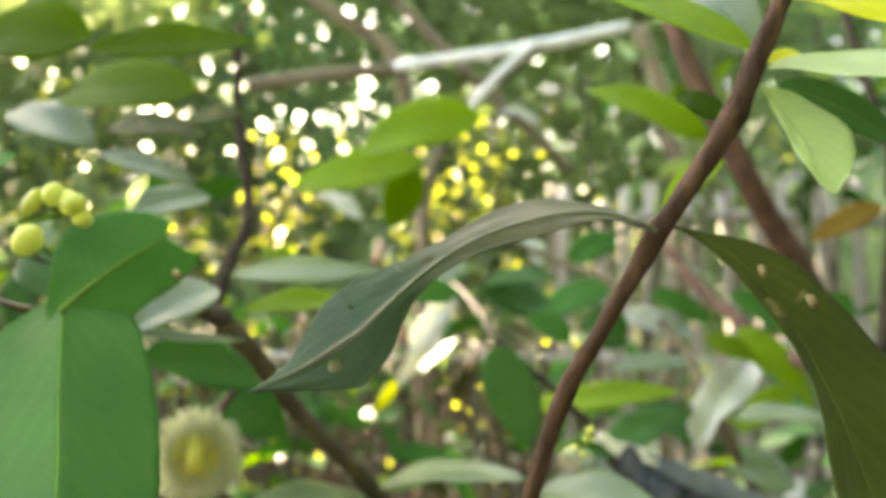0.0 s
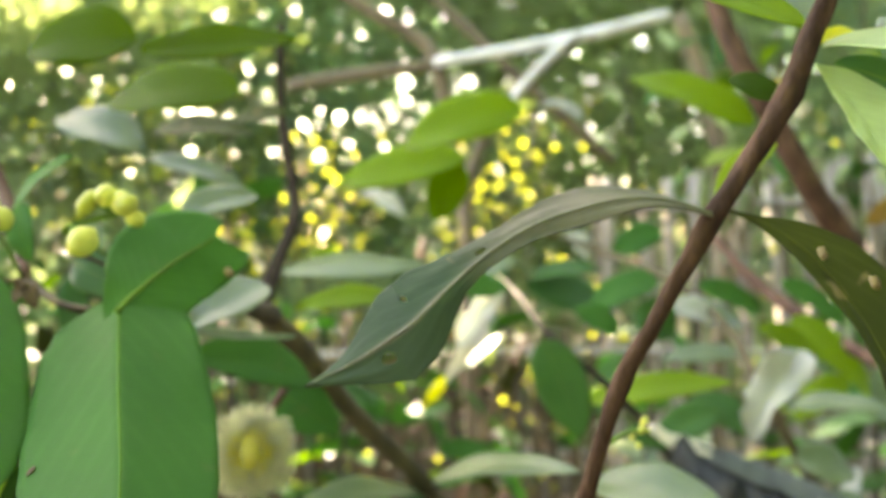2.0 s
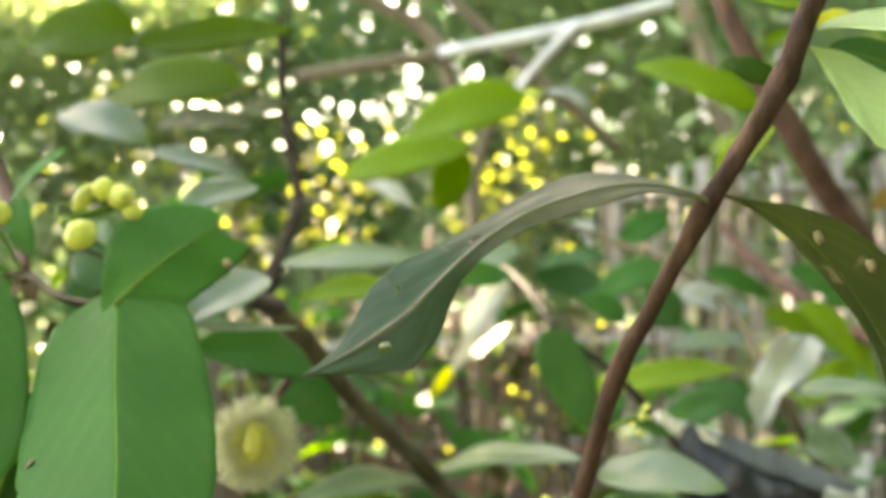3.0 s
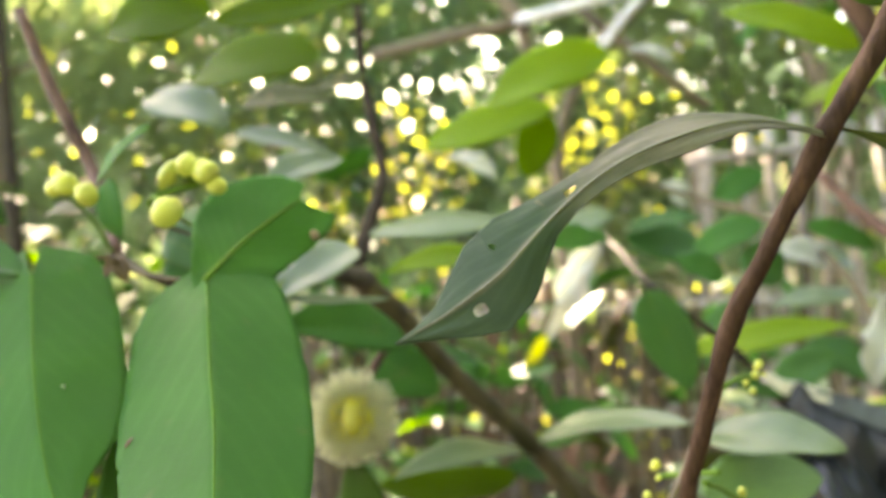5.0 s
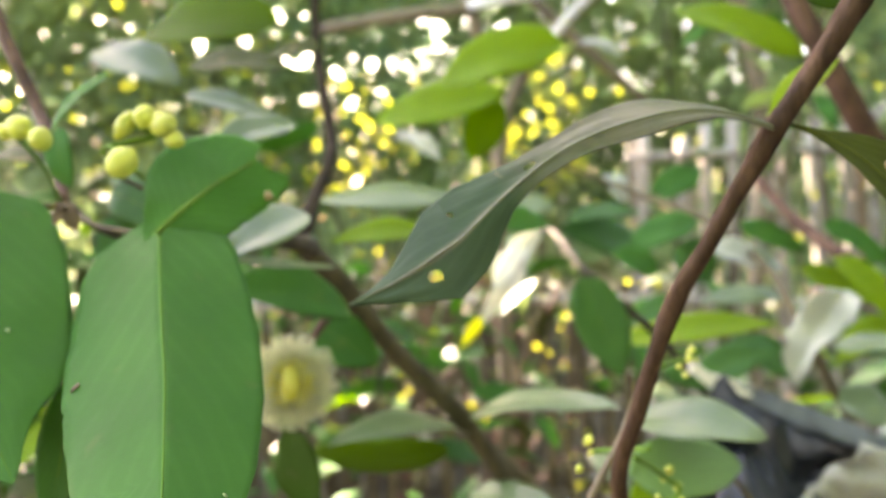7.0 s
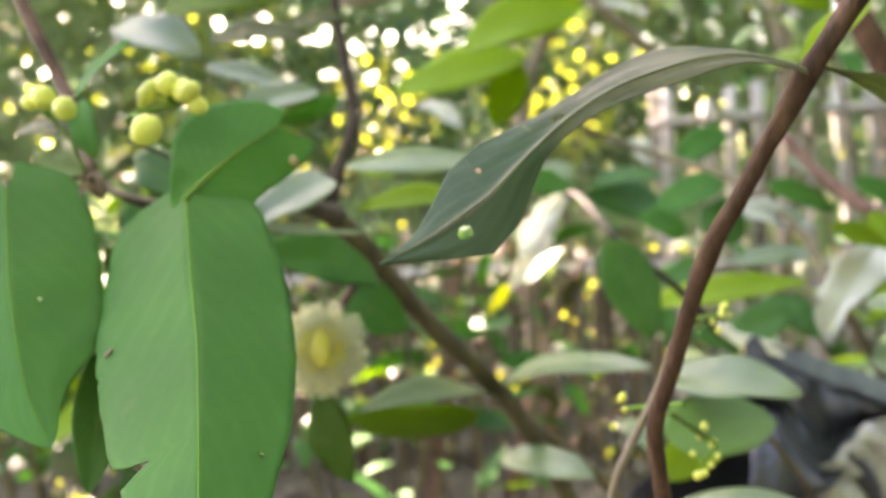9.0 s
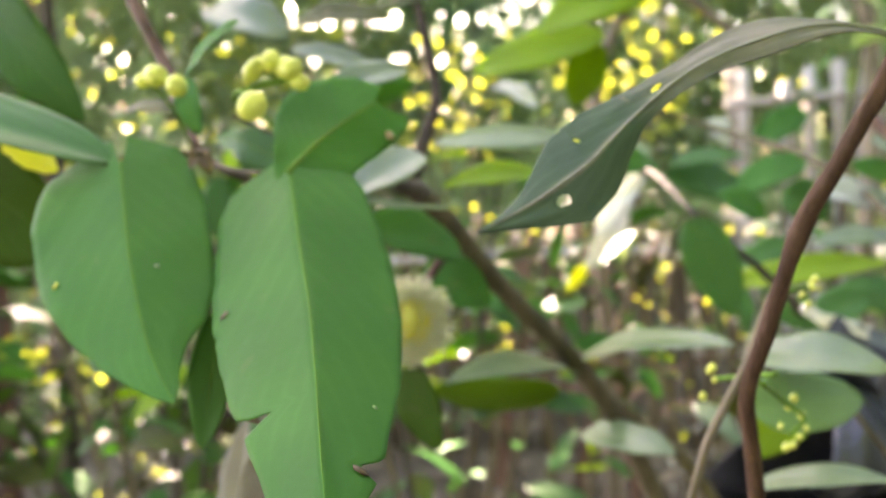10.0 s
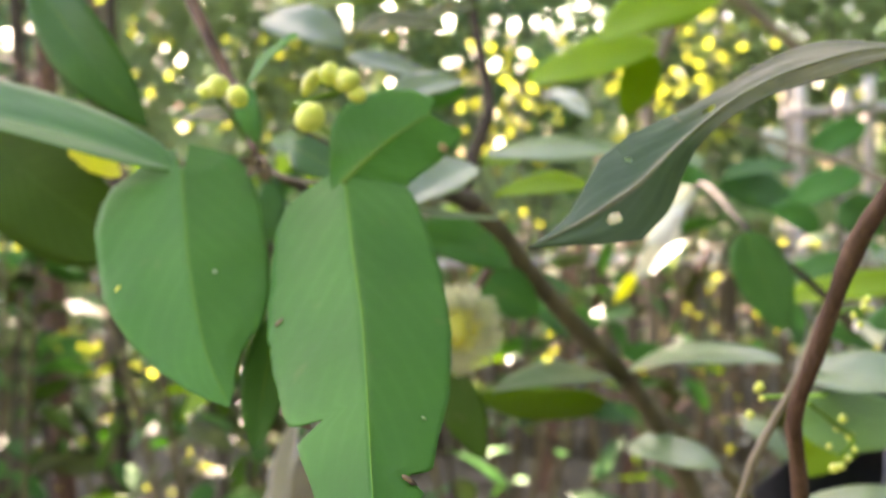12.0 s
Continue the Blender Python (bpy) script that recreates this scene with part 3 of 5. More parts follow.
def tree(x, y, height, reach, leaves, material, seed, label, low=0.8, trunk=0.07, size=0.13):
    rng = random.Random(seed)
    t = thing("tree", label, "tree", (x, y, 0), "trees behind the fence")
    top = (rng.uniform(-0.3, 0.3), rng.uniform(-0.2, 0.2), height * 0.8)
    part("trunk", tube([((0, 0, -0.05), trunk), ((0.03, 0, height * 0.25), trunk * 0.85), ((-0.05, 0.03, height * 0.5), trunk * 0.65), (top, trunk * 0.25)], 10, 5, 0.12), BARK_TREE, t)
    for k in range(7):
        z = height * (0.2 + 0.09 * k)
        a = rng.uniform(0, 2 * math.pi)
        d = reach * rng.uniform(0.5, 0.95)
        end = (math.cos(a) * d, math.sin(a) * d * 0.5, z + rng.uniform(0.3, 0.9))
        mid = (end[0] * 0.5, end[1] * 0.5, z + 0.15)
        part("limb", tube([((0, 0, z - 0.1), trunk * 0.4), (mid, trunk * 0.28), (end, trunk * 0.1)], 7, 4, 0.12), BARK_TREE, t)

    def place(r, n):
        p = r.normal(size=(n, 3))
        p *= (r.uniform(0, 1, n) ** (1 / 3) / np.linalg.norm(p, axis=1))[:, None]
        return np.stack([x + p[:, 0] * reach, y + p[:, 1] * min(reach * 0.6, 1.3), low + (p[:, 2] * 0.5 + 0.5) ** 1.35 * (height - low)], 1)

    crown = scatter(leaves, place, size, 0.42, "crown", material, seed, cull=open_sky)
    under(crown, t)
    if height > 6:
        # the upper crown, above the view, added to keep the sun off the garden

        def above(r, n):
            return np.stack([x + r.uniform(-reach, reach, n), y + r.uniform(-1.0, 1.0, n), r.uniform(4.4, height * 1.45, n)], 1)

        under(scatter(3800, above, 0.32, 0.45, "upper_crown", material, seed + 100, cull=open_sky), t)
    return t


DENSE = "broad tree with dark green leaves, sky showing through"
for i in range(7):
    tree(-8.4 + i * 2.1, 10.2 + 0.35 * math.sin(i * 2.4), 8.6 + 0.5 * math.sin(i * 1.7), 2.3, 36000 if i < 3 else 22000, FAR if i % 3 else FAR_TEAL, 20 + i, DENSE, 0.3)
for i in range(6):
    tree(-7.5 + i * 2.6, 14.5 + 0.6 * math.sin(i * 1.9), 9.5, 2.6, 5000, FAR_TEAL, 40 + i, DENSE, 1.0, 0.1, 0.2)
LIT = "young tree with leaves coloured yellow-green for sunlight"
tree(-2.3, 7.0, 3.1, 0.9, 420, FAR_SUNLIT, 61, LIT, 1.2, 0.03, 0.06)
tree(0.06, 4.95, 2.25, 0.38, 150, FAR_SUNLIT, 62, LIT, 1.40, 0.02, 0.055)
tree(-0.85, 5.05, 2.2, 0.34, 70, FAR_SUNLIT, 66, LIT, 1.40, 0.02, 0.052)
# shade-coloured trees that keep the backdrop of the sunlit leaves dark
tree(-2.1, 7.9, 4.0, 1.1, 1700, FAR_SHADED, 64, "young tree with leaves coloured dark green for shade", 1.0, 0.03, 0.11)
tree(0.15, 5.7, 2.5, 0.55, 700, FAR_SHADED, 65, "young tree with leaves coloured dark green for shade", 1.2, 0.02, 0.10)
tree(-4.2, 6.0, 2.0, 0.6, 200, FAR_SUNLIT, 63, LIT, 0.6, 0.02, 0.10)


def thicket(name, label, x0, x1, y0, y1, top, count, material, seed, size=0.12):
    """Low bushes grown together, uneven along the top."""
    def place(r, n):
        x, y = r.uniform(x0, x1, n), r.uniform(y0, y1, n)
        h = top * (0.75 + 0.25 * np.sin(x * 2.1 + seed) + 0.2 * np.sin(x * 5.3 + y * 3.0))
        return np.stack([x, y, r.uniform(0.02, 1.0, n) ** 0.8 * h], 1)

    return tagged(scatter(count, place, size, 0.42, name, material, seed, cull=open_sky), label, "bushes", kind="stuff")


thicket("thicket", "dense dark green bushes grown together behind the fence", -10, 6, 6.6, 7.6, 2.0, 14000, FAR, 71)
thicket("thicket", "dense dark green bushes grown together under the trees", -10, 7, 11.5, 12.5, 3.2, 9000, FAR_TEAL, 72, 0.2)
thicket("thicket", "dense dark green bushes beside the fence", -7.5, -1.6, 4.8, 5.9, 1.7, 8000, FAR, 74, 0.11)
thicket("thicket", "leaves among the bushes, coloured yellow-green for sunlight", -7, 3, 6.0, 7.0, 1.7, 500, FAR_SUNLIT, 73, 0.05)


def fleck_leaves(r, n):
    """Places of small bright leaves, added to show flecks of sun among the shrubs."""
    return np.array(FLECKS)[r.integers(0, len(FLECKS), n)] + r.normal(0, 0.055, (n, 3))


# bright-coloured leaves stand in for the spots of sunlight
tagged(scatter(700, fleck_leaves, 0.025, 0.6, "small_leaves", FAR_SUNLIT, 75), "small yellow-green leaves added among the shrubs to show flecks of sun", "leaves", kind="stuff")
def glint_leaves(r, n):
    """Places of yellow leaves added low in the shrubs, each bunch a glint in a beam of sun."""
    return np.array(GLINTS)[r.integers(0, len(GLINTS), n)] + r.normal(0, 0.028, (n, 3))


tagged(scatter(46, glint_leaves, 0.026, 0.65, "small_leaves", FAR_SUNLIT, 78), "small yellow leaves added low in the shrubs to show flecks of sun", "leaves", kind="stuff")
tagged(scatter(1200, fleck_leaves, 0.018, 0.6, "small_leaves", WHITE, 76), "small pale shiny leaves added among the shrubs to show flecks of sun", "leaves", kind="stuff")
tagged(scatter(450, fleck_leaves, 0.022, 0.7, "dry_leaves", LITTER_LIT, 77), "small beige leaves added among the stalks to show flecks of sun", "leaves", kind="stuff")

# unseen trees added to close the garden and block light beside and behind the path
for i, (x, y) in enumerate(((2.8, -0.6), (4.4, 2.6), (1.2, -4.6), (-2.6, -5.2))):
    tree(x, y, 8.5, 2.4, 9000, FAR, 90 + i, "unseen broad tree added beside the path to block light", 0.5, 0.1, 0.2)


def thin_tree(x, y, height, r, lean, seed, material=BARK_RED):
    """A slim trunk with a few short limbs, its crown above the view."""
    rng = random.Random(seed)
    t = thing("slim_tree", "slim brown tree trunk with short dead limbs", "tree", (x, y, 0), "slim trunks in the garden")
    part("trunk", tube([((0, 0, -0.05), r * 1.2), ((lean * 0.3, 0, height * 0.35), r), ((lean * 0.6, 0.02, height * 0.7), r * 0.9), ((lean, 0, height), r * 0.7)], 10, 6, 0.12), material, t)
    for k in range(4):
        z = rng.uniform(0.3, 0.45) * height
        a = rng.uniform(0, 2 * math.pi)
        at = lean * z / height
        part("limb", tube([((at, 0, z), r * 0.35), ((at + math.cos(a) * 0.15, math.sin(a) * 0.1, z + 0.12), r * 0.25), ((at + math.cos(a) * 0.4, math.sin(a) * 0.2, z + 0.2), r * 0.1)], 6, 4, 0.12), material, t)
    return t


thin_tree(-1.75, 2.4, 4.2, 0.030, 0.10, 81)
thin_tree(-1.15, 3.1, 1.15, 0.035, -0.1, 82, BARK_TREE)
thin_tree(-2.5, 3.8, 4.5, 0.05, 0.1, 83, BARK_TREE)
thin_tree(-1.55, 4.2, 1.2, 0.04, 0.1, 84, BARK_TREE)
thin_tree(-0.55, 3.9, 1.5, 0.02, 0.3, 85)
thin_tree(0.05, 3.4, 1.2, 0.018, -0.2, 86)
thin_tree(-0.25, 3.7, 1.1, 0.02, 0.4, 87)
thin_tree(-1.638, 1.898, 4.2, 0.026, 0.08, 88, BARK_DARK)
thin_tree(-1.815, 2.466, 4.2, 0.020, -0.1, 89, BARK_DARK)
thin_tree(-1.461, 2.257, 2.2, 0.020, 0.05, 90, BARK_DARK)
thin_tree(-1.364, 3.004, 1.5, 0.020, 0.1, 91, BARK_DARK)

# ---- trellis of poles ----
trellis = thing("pole_trellis", "rough trellis of pale peeled poles tied together", "trellis", (-0.1, 3.1, 0.0))
branch(trellis, [((0.583, 2.987, 2.154), 0.0172), ((0.384, 2.988, 2.108), 0.0203), ((0.135, 2.989, 2.067), 0.0187), ((-0.152, 3.039, 2.037), 0.0172)], POLE_PALE, name="crossbar")
branch(trellis, [((0.289, 3.018, 2.097), 0.022), ((0.173, 3.040, 1.997), 0.023), ((0.057, 3.072, 1.884), 0.022), ((-0.048, 3.096, 1.676), 0.02), ((-0.063, 3.119, 1.475), 0.02), ((-0.06, 3.13, 0.6), 0.02), ((-0.06, 3.13, -0.05), 0.02)], POLE_BROWN, name="post")
branch(trellis, [((0.293, 2.968, 2.100), 0.0140), ((0.214, 2.969, 2.033), 0.0148), ((0.117, 2.991, 1.934), 0.0133), ((0.068, 3.012, 1.875), 0.0094)], POLE_PALE, name="strut")
branch(trellis, [((-0.118, 3.089, 2.040), 0.02), ((-0.338, 3.090, 2.025), 0.024), ((-0.632, 3.090, 1.988), 0.022)], POLE_BROWN, name="crossbar")
branch(trellis, [((-0.530, 3.134, 2.352), 0.02), ((-0.343, 3.136, 2.222), 0.024), ((-0.175, 3.138, 2.110), 0.026), ((-0.120, 3.152, 1.906), 0.022), ((-0.083, 3.176, 1.665), 0.02), ((-0.05, 3.2, 0.5), 0.02), ((-0.03, 3.2, -0.05), 0.02)], POLE_BROWN, name="post")
branch(trellis, [((-0.197, 3.184, 2.330), 0.018), ((-0.045, 3.187, 2.178), 0.02), ((0.087, 3.189, 2.045), 0.018), ((0.442, 3.295, 1.733), 0.016)], POLE_BROWN, name="brace")
branch(trellis, [((0.625, 3.037, 2.170), 0.024), ((0.723, 3.072, 1.893), 0.026), ((0.72, 3.1, 0.8), 0.026), ((0.74, 3.1, -0.05), 0.026)], POLE_BROWN, name="post")


# ---- shrubs between the fence and the near plants ----
LEAF_SHAPES = []
for k in range(6):
    LEAF_SHAPES.append(blade(0.13, 0.052, 0.06 * (k % 3), 0.12 + 0.05 * (k % 2), 0.3 * (k - 2), p=0.6, q=0.75, seed=k * 3.1, nu=8, nv=2))
SHAPE_MESHES = {}


def shape_mesh(k, material):
    key = (k, material.name)
    if key not in SHAPE_MESHES:
        me = bpy.data.meshes.new("leaf")
        LEAF_SHAPES[k].to_mesh(me)
        me.materials.append(material)
        me.shade_smooth()
        SHAPE_MESHES[key] = me
    return SHAPE_MESHES[key]


def undergrowth(x, y, low, high, reach, count, materials, seed, label, size=1.0):
    """A loose shrub: some stems from the ground, with single leaves along them."""
    rng = random.Random(seed)
    t = thing("shrub", label, "shrub", (x, y, 0), "shrubs before the fence")
    stems = []
    for k in range(5):
        a = rng.uniform(0, 2 * math.pi)
        end = Vector((math.cos(a) * reach * rng.uniform(0.4, 1.0), math.sin(a) * reach * 0.5 * rng.uniform(0.3, 1), high * rng.uniform(0.85, 1.0)))
        mid = Vector((end.x * 0.45, end.y * 0.5, end.z * 0.55))
        line = [((0.03 * math.cos(a), 0.03 * math.sin(a), -0.03), 0.009), (tuple(mid), 0.007), (tuple(end), 0.003)]
        part("stem", tube(line, 7, 5, 0.1), BARK_DARK if k % 2 else BARK_GREEN, t)
        stems.append(smooth_line(line, 8))
    for k in range(count):
        spots = [p for p, _ in rng.choice(stems) if p.z > low]
        if not spots:
            continue
        p = rng.choice(spots)
        m = materials[rng.randrange(len(materials))]
        ob = new("leaf", shape_mesh(rng.randrange(6), m))
        ob.parent = t
        yaw = rng.uniform(0, 2 * math.pi)
        s = size * rng.uniform(0.6, 1.35)
        off = Vector((math.cos(yaw), math.sin(yaw), 0)) * rng.uniform(0.0, 0.10)
        ob.matrix_local = Matrix.LocRotScale(p + off, Euler((rng.gauss(0, 0.5), rng.gauss(0.25, 0.45), yaw)), (s, s, s))
    return t


MIXED = "leafy green shrub with broad pointed leaves"
# most shrubs on the left take the shade-coloured dark leaf
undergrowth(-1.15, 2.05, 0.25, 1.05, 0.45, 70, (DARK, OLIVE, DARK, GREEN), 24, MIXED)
undergrowth(-1.1, 2.6, 0.5, 1.5, 0.5, 70, (GREEN, DEEP, OLIVE, PALE), 1, MIXED)
undergrowth(-0.45, 2.2, 0.6, 1.55, 0.45, 60, (GREEN, DEEP, SOFT), 2, MIXED)
undergrowth(0.25, 2.5, 0.4, 1.35, 0.5, 26, (GREEN, DEEP, PALE, OLIVE), 3, MIXED)
undergrowth(0.75, 2.0, 0.5, 1.25, 0.4, 36, (GREEN, PALE, WHITE, LIME, FRESH), 4, MIXED)
undergrowth(1.25, 2.7, 0.5, 1.95, 0.5, 64, (GREEN, DEEP, PALE), 5, MIXED)
undergrowth(-1.9, 3.4, 0.3, 1.7, 0.6, 70, (DARK, OLIVE, GREEN), 6, MIXED)
undergrowth(-2.4, 2.6, 0.3, 1.6, 0.5, 70, (DARK, GREEN), 7, MIXED)
undergrowth(0.9, 3.6, 0.3, 1.3, 0.7, 40, (DEEP, GREEN, PALE), 8, MIXED)
undergrowth(-0.6, 3.6, 0.4, 1.65, 0.7, 80, (GREEN, LIME, DEEP), 9, MIXED)
undergrowth(0.55, 1.6, 0.6, 1.2, 0.35, 40, (GREEN, PALE, PALE, LIME, DEEP, SOFT), 10, MIXED)
undergrowth(1.05, 1.9, 0.6, 1.4, 0.4, 50, (GREEN, FRESH, PALE, DEEP), 11, MIXED)
undergrowth(-0.9, 1.7, 0.7, 1.5, 0.35, 60, (GREEN, DEEP, OLIVE, LIME), 12, MIXED)
undergrowth(-1.5, 1.8, 0.5, 1.6, 0.4, 60, (DEEP, GREEN, OLIVE), 13, MIXED)
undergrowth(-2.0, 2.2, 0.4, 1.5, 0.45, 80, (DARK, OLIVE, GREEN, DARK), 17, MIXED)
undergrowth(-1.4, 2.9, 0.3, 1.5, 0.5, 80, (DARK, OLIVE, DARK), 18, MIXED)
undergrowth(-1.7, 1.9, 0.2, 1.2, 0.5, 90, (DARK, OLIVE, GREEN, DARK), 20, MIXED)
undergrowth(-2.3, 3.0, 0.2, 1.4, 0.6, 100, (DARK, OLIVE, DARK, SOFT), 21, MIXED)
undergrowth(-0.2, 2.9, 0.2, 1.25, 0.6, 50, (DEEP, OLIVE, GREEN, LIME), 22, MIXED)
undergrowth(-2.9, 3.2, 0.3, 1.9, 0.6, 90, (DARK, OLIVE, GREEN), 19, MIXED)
undergrowth(0.5, 2.9, 1.5, 2.2, 0.6, 10, (GREEN, DEEP, FRESH, PALE), 15, MIXED)
undergrowth(0.95, 2.6, 1.6, 2.3, 0.5, 50, (GREEN, FRESH, DEEP, LIME), 23, MIXED)
undergrowth(1.4, 2.2, 1.2, 2.1, 0.5, 70, (GREEN, FRESH, DEEP, LIME), 16, MIXED)


# ---- the near plants ----
shrub = thing("water_apple_shrub", "green shrub with broad leaves, round buds and a cream tufted flower", "shrub", (0.10, 0.95, 0.0))
branch(shrub, [((0.10, 0.95, 0.0), 0.016), ((0.09, 0.93, 0.6), 0.013), ((-0.013, 0.823, 1.137), 0.0086), ((-0.059, 0.762, 1.225), 0.0080), ((-0.108, 0.710, 1.292), 0.0074), ((-0.139, 0.678, 1.342), 0.0082), ((-0.162, 0.667, 1.370), 0.0085)], BARK_GREEN, "green-brown bark with darker knots")
branch(shrub, [((-0.162, 0.667, 1.370), 0.0071), ((-0.167, 0.750, 1.404), 0.0053), ((-0.170, 0.834, 1.445), 0.0052), ((-0.190, 0.906, 1.501), 0.0051), ((-0.207, 0.959, 1.559), 0.0051), ((-0.217, 1.016, 1.657), 0.0041)], BARK_BLACK)
branch(shrub, [((-0.154, 0.668, 1.364), 0.0079), ((-0.174, 0.595, 1.378), 0.0034), ((-0.195, 0.491, 1.375), 0.0018), ((-0.207, 0.449, 1.383), 0.0019), ((-0.227, 0.457, 1.394), 0.0028)], BARK_DARK)
branch(shrub, [((-0.227, 0.457, 1.394), 0.0028), ((-0.247, 0.487, 1.419), 0.0033), ((-0.269, 0.516, 1.447), 0.0038), ((-0.284, 0.526, 1.471), 0.0038), ((-0.298, 0.536, 1.493), 0.0039), ((-0.326, 0.556, 1.548), 0.0034)], BARK_RED)
branch(shrub, [((-0.134, 0.666, 1.319), 0.0027), ((-0.133, 0.622, 1.322), 0.0030), ((-0.138, 0.600, 1.312), 0.0028), ((-0.146, 0.584, 1.294), 0.0028)], BARK_RED, name="flower_stalk")
branch(shrub, [((-0.227, 0.457, 1.394), 0.0017), ((-0.198, 0.430, 1.384), 0.0012), ((-0.164, 0.409, 1.380), 0.0010)], BARK_GREEN, name="twig")
branch(shrub, [((-0.227, 0.457, 1.394), 0.0017), ((-0.244, 0.445, 1.394), 0.0012), ((-0.259, 0.437, 1.393), 0.0011)], BARK_GREEN, name="twig")
branch(shrub, [((-0.179, 0.444, 1.399), 0.0008), ((-0.190, 0.433, 1.406), 0.0008), ((-0.197, 0.432, 1.409), 0.0008)], BARK_GREEN, name="twig")
branch(shrub, [((-0.059, 0.762, 1.225), 0.0045), ((-0.030, 0.803, 1.182), 0.0052), ((0.044, 0.908, 1.084), 0.0064), ((0.16, 0.97, 0.8), 0.008), ((0.12, 0.96, 0.02), 0.010)], BARK_GREEN)
shaped_leaf(shrub, [
    ((-0.1552, 0.3900, 1.3794), 0.0040, 0.0040, (0.08, -0.62, 0.78)), ((-0.1547, 0.3886, 1.3787), 0.0165, 0.0180, (0.08, -0.62, 0.78)), ((-0.1539, 0.3865, 1.3776), 0.0255, 0.0292, (0.08, -0.62, 0.78)),
    ((-0.1513, 0.3796, 1.3741), 0.0292, 0.0335, (0.08, -0.62, 0.78)), ((-0.1474, 0.3693, 1.3688), 0.0311, 0.0350, (0.08, -0.62, 0.78)), ((-0.1422, 0.3555, 1.3617), 0.0319, 0.0355, (0.08, -0.62, 0.78)),
    ((-0.1356, 0.3382, 1.3529), 0.0320, 0.0360, (0.08, -0.62, 0.78)), ((-0.1287, 0.3210, 1.3442), 0.0311, 0.0360, (0.08, -0.62, 0.78)), ((-0.1219, 0.3039, 1.3354), 0.0294, 0.0340, (0.08, -0.62, 0.78)),
    ((-0.1158, 0.2865, 1.3265), 0.0268, 0.0312, (0.08, -0.62, 0.78)), ((-0.1098, 0.2691, 1.3176), 0.0234, 0.0257, (0.08, -0.62, 0.78)), ((-0.1040, 0.2516, 1.3087), 0.0189, 0.0203, (0.08, -0.62, 0.78)),
    ((-0.0993, 0.2376, 1.3016), 0.0151, 0.0165, (0.08, -0.62, 0.78)), ((-0.0950, 0.2254, 1.2954), 0.0083, 0.0095, (0.08, -0.62, 0.78)), ((-0.0917, 0.2168, 1.2910), 0.0005, 0.0005, (0.08, -0.62, 0.78)),
], GREEN, -0.45, RIB_SOFT, "broad green leaf with pale midrib and nibbled edges", 12, 0.023, bites=((-1, 0.715, 0.014, 0.42), (-1, 0.425, 0.004, 0.05), (1, 0.875, 0.016, 0.36)), rib_r=0.0008)
shaped_leaf(shrub, [
    ((-0.2381, 0.4000, 1.3896), 0.0040, 0.0050, (0.14, -0.68, 0.73)), ((-0.2376, 0.3990, 1.3888), 0.0170, 0.0260, (0.14, -0.68, 0.73)), ((-0.2370, 0.3979, 1.3879), 0.0245, 0.0365, (0.14, -0.68, 0.73)),
    ((-0.2347, 0.3938, 1.3843), 0.0294, 0.0418, (0.14, -0.68, 0.73)), ((-0.2314, 0.3875, 1.3790), 0.0311, 0.0436, (0.14, -0.68, 0.73)), ((-0.2268, 0.3793, 1.3720), 0.0321, 0.0434, (0.14, -0.68, 0.73)),
    ((-0.2211, 0.3689, 1.3632), 0.0324, 0.0417, (0.14, -0.68, 0.73)), ((-0.2154, 0.3586, 1.3544), 0.0319, 0.0394, (0.14, -0.68, 0.73)), ((-0.2091, 0.3485, 1.3457), 0.0305, 0.0356, (0.14, -0.68, 0.73)),
    ((-0.2027, 0.3384, 1.3370), 0.0283, 0.0304, (0.14, -0.68, 0.73)), ((-0.1959, 0.3285, 1.3284), 0.0230, 0.0238, (0.14, -0.68, 0.73)), ((-0.1889, 0.3188, 1.3199), 0.0130, 0.0166, (0.14, -0.68, 0.73)),
    ((-0.1824, 0.3114, 1.3133), 0.0077, 0.0105, (0.14, -0.68, 0.73)), ((-0.1762, 0.3054, 1.3078), 0.0042, 0.0052, (0.14, -0.68, 0.73)), ((-0.1717, 0.3010, 1.3039), 0.0005, 0.0005, (0.14, -0.68, 0.73)),
], GREEN, -0.38, RIB_SOFT, "broad green leaf with pale midrib and pointed tip", 12, 0.023, rib_r=0.0007, seed=7.7)
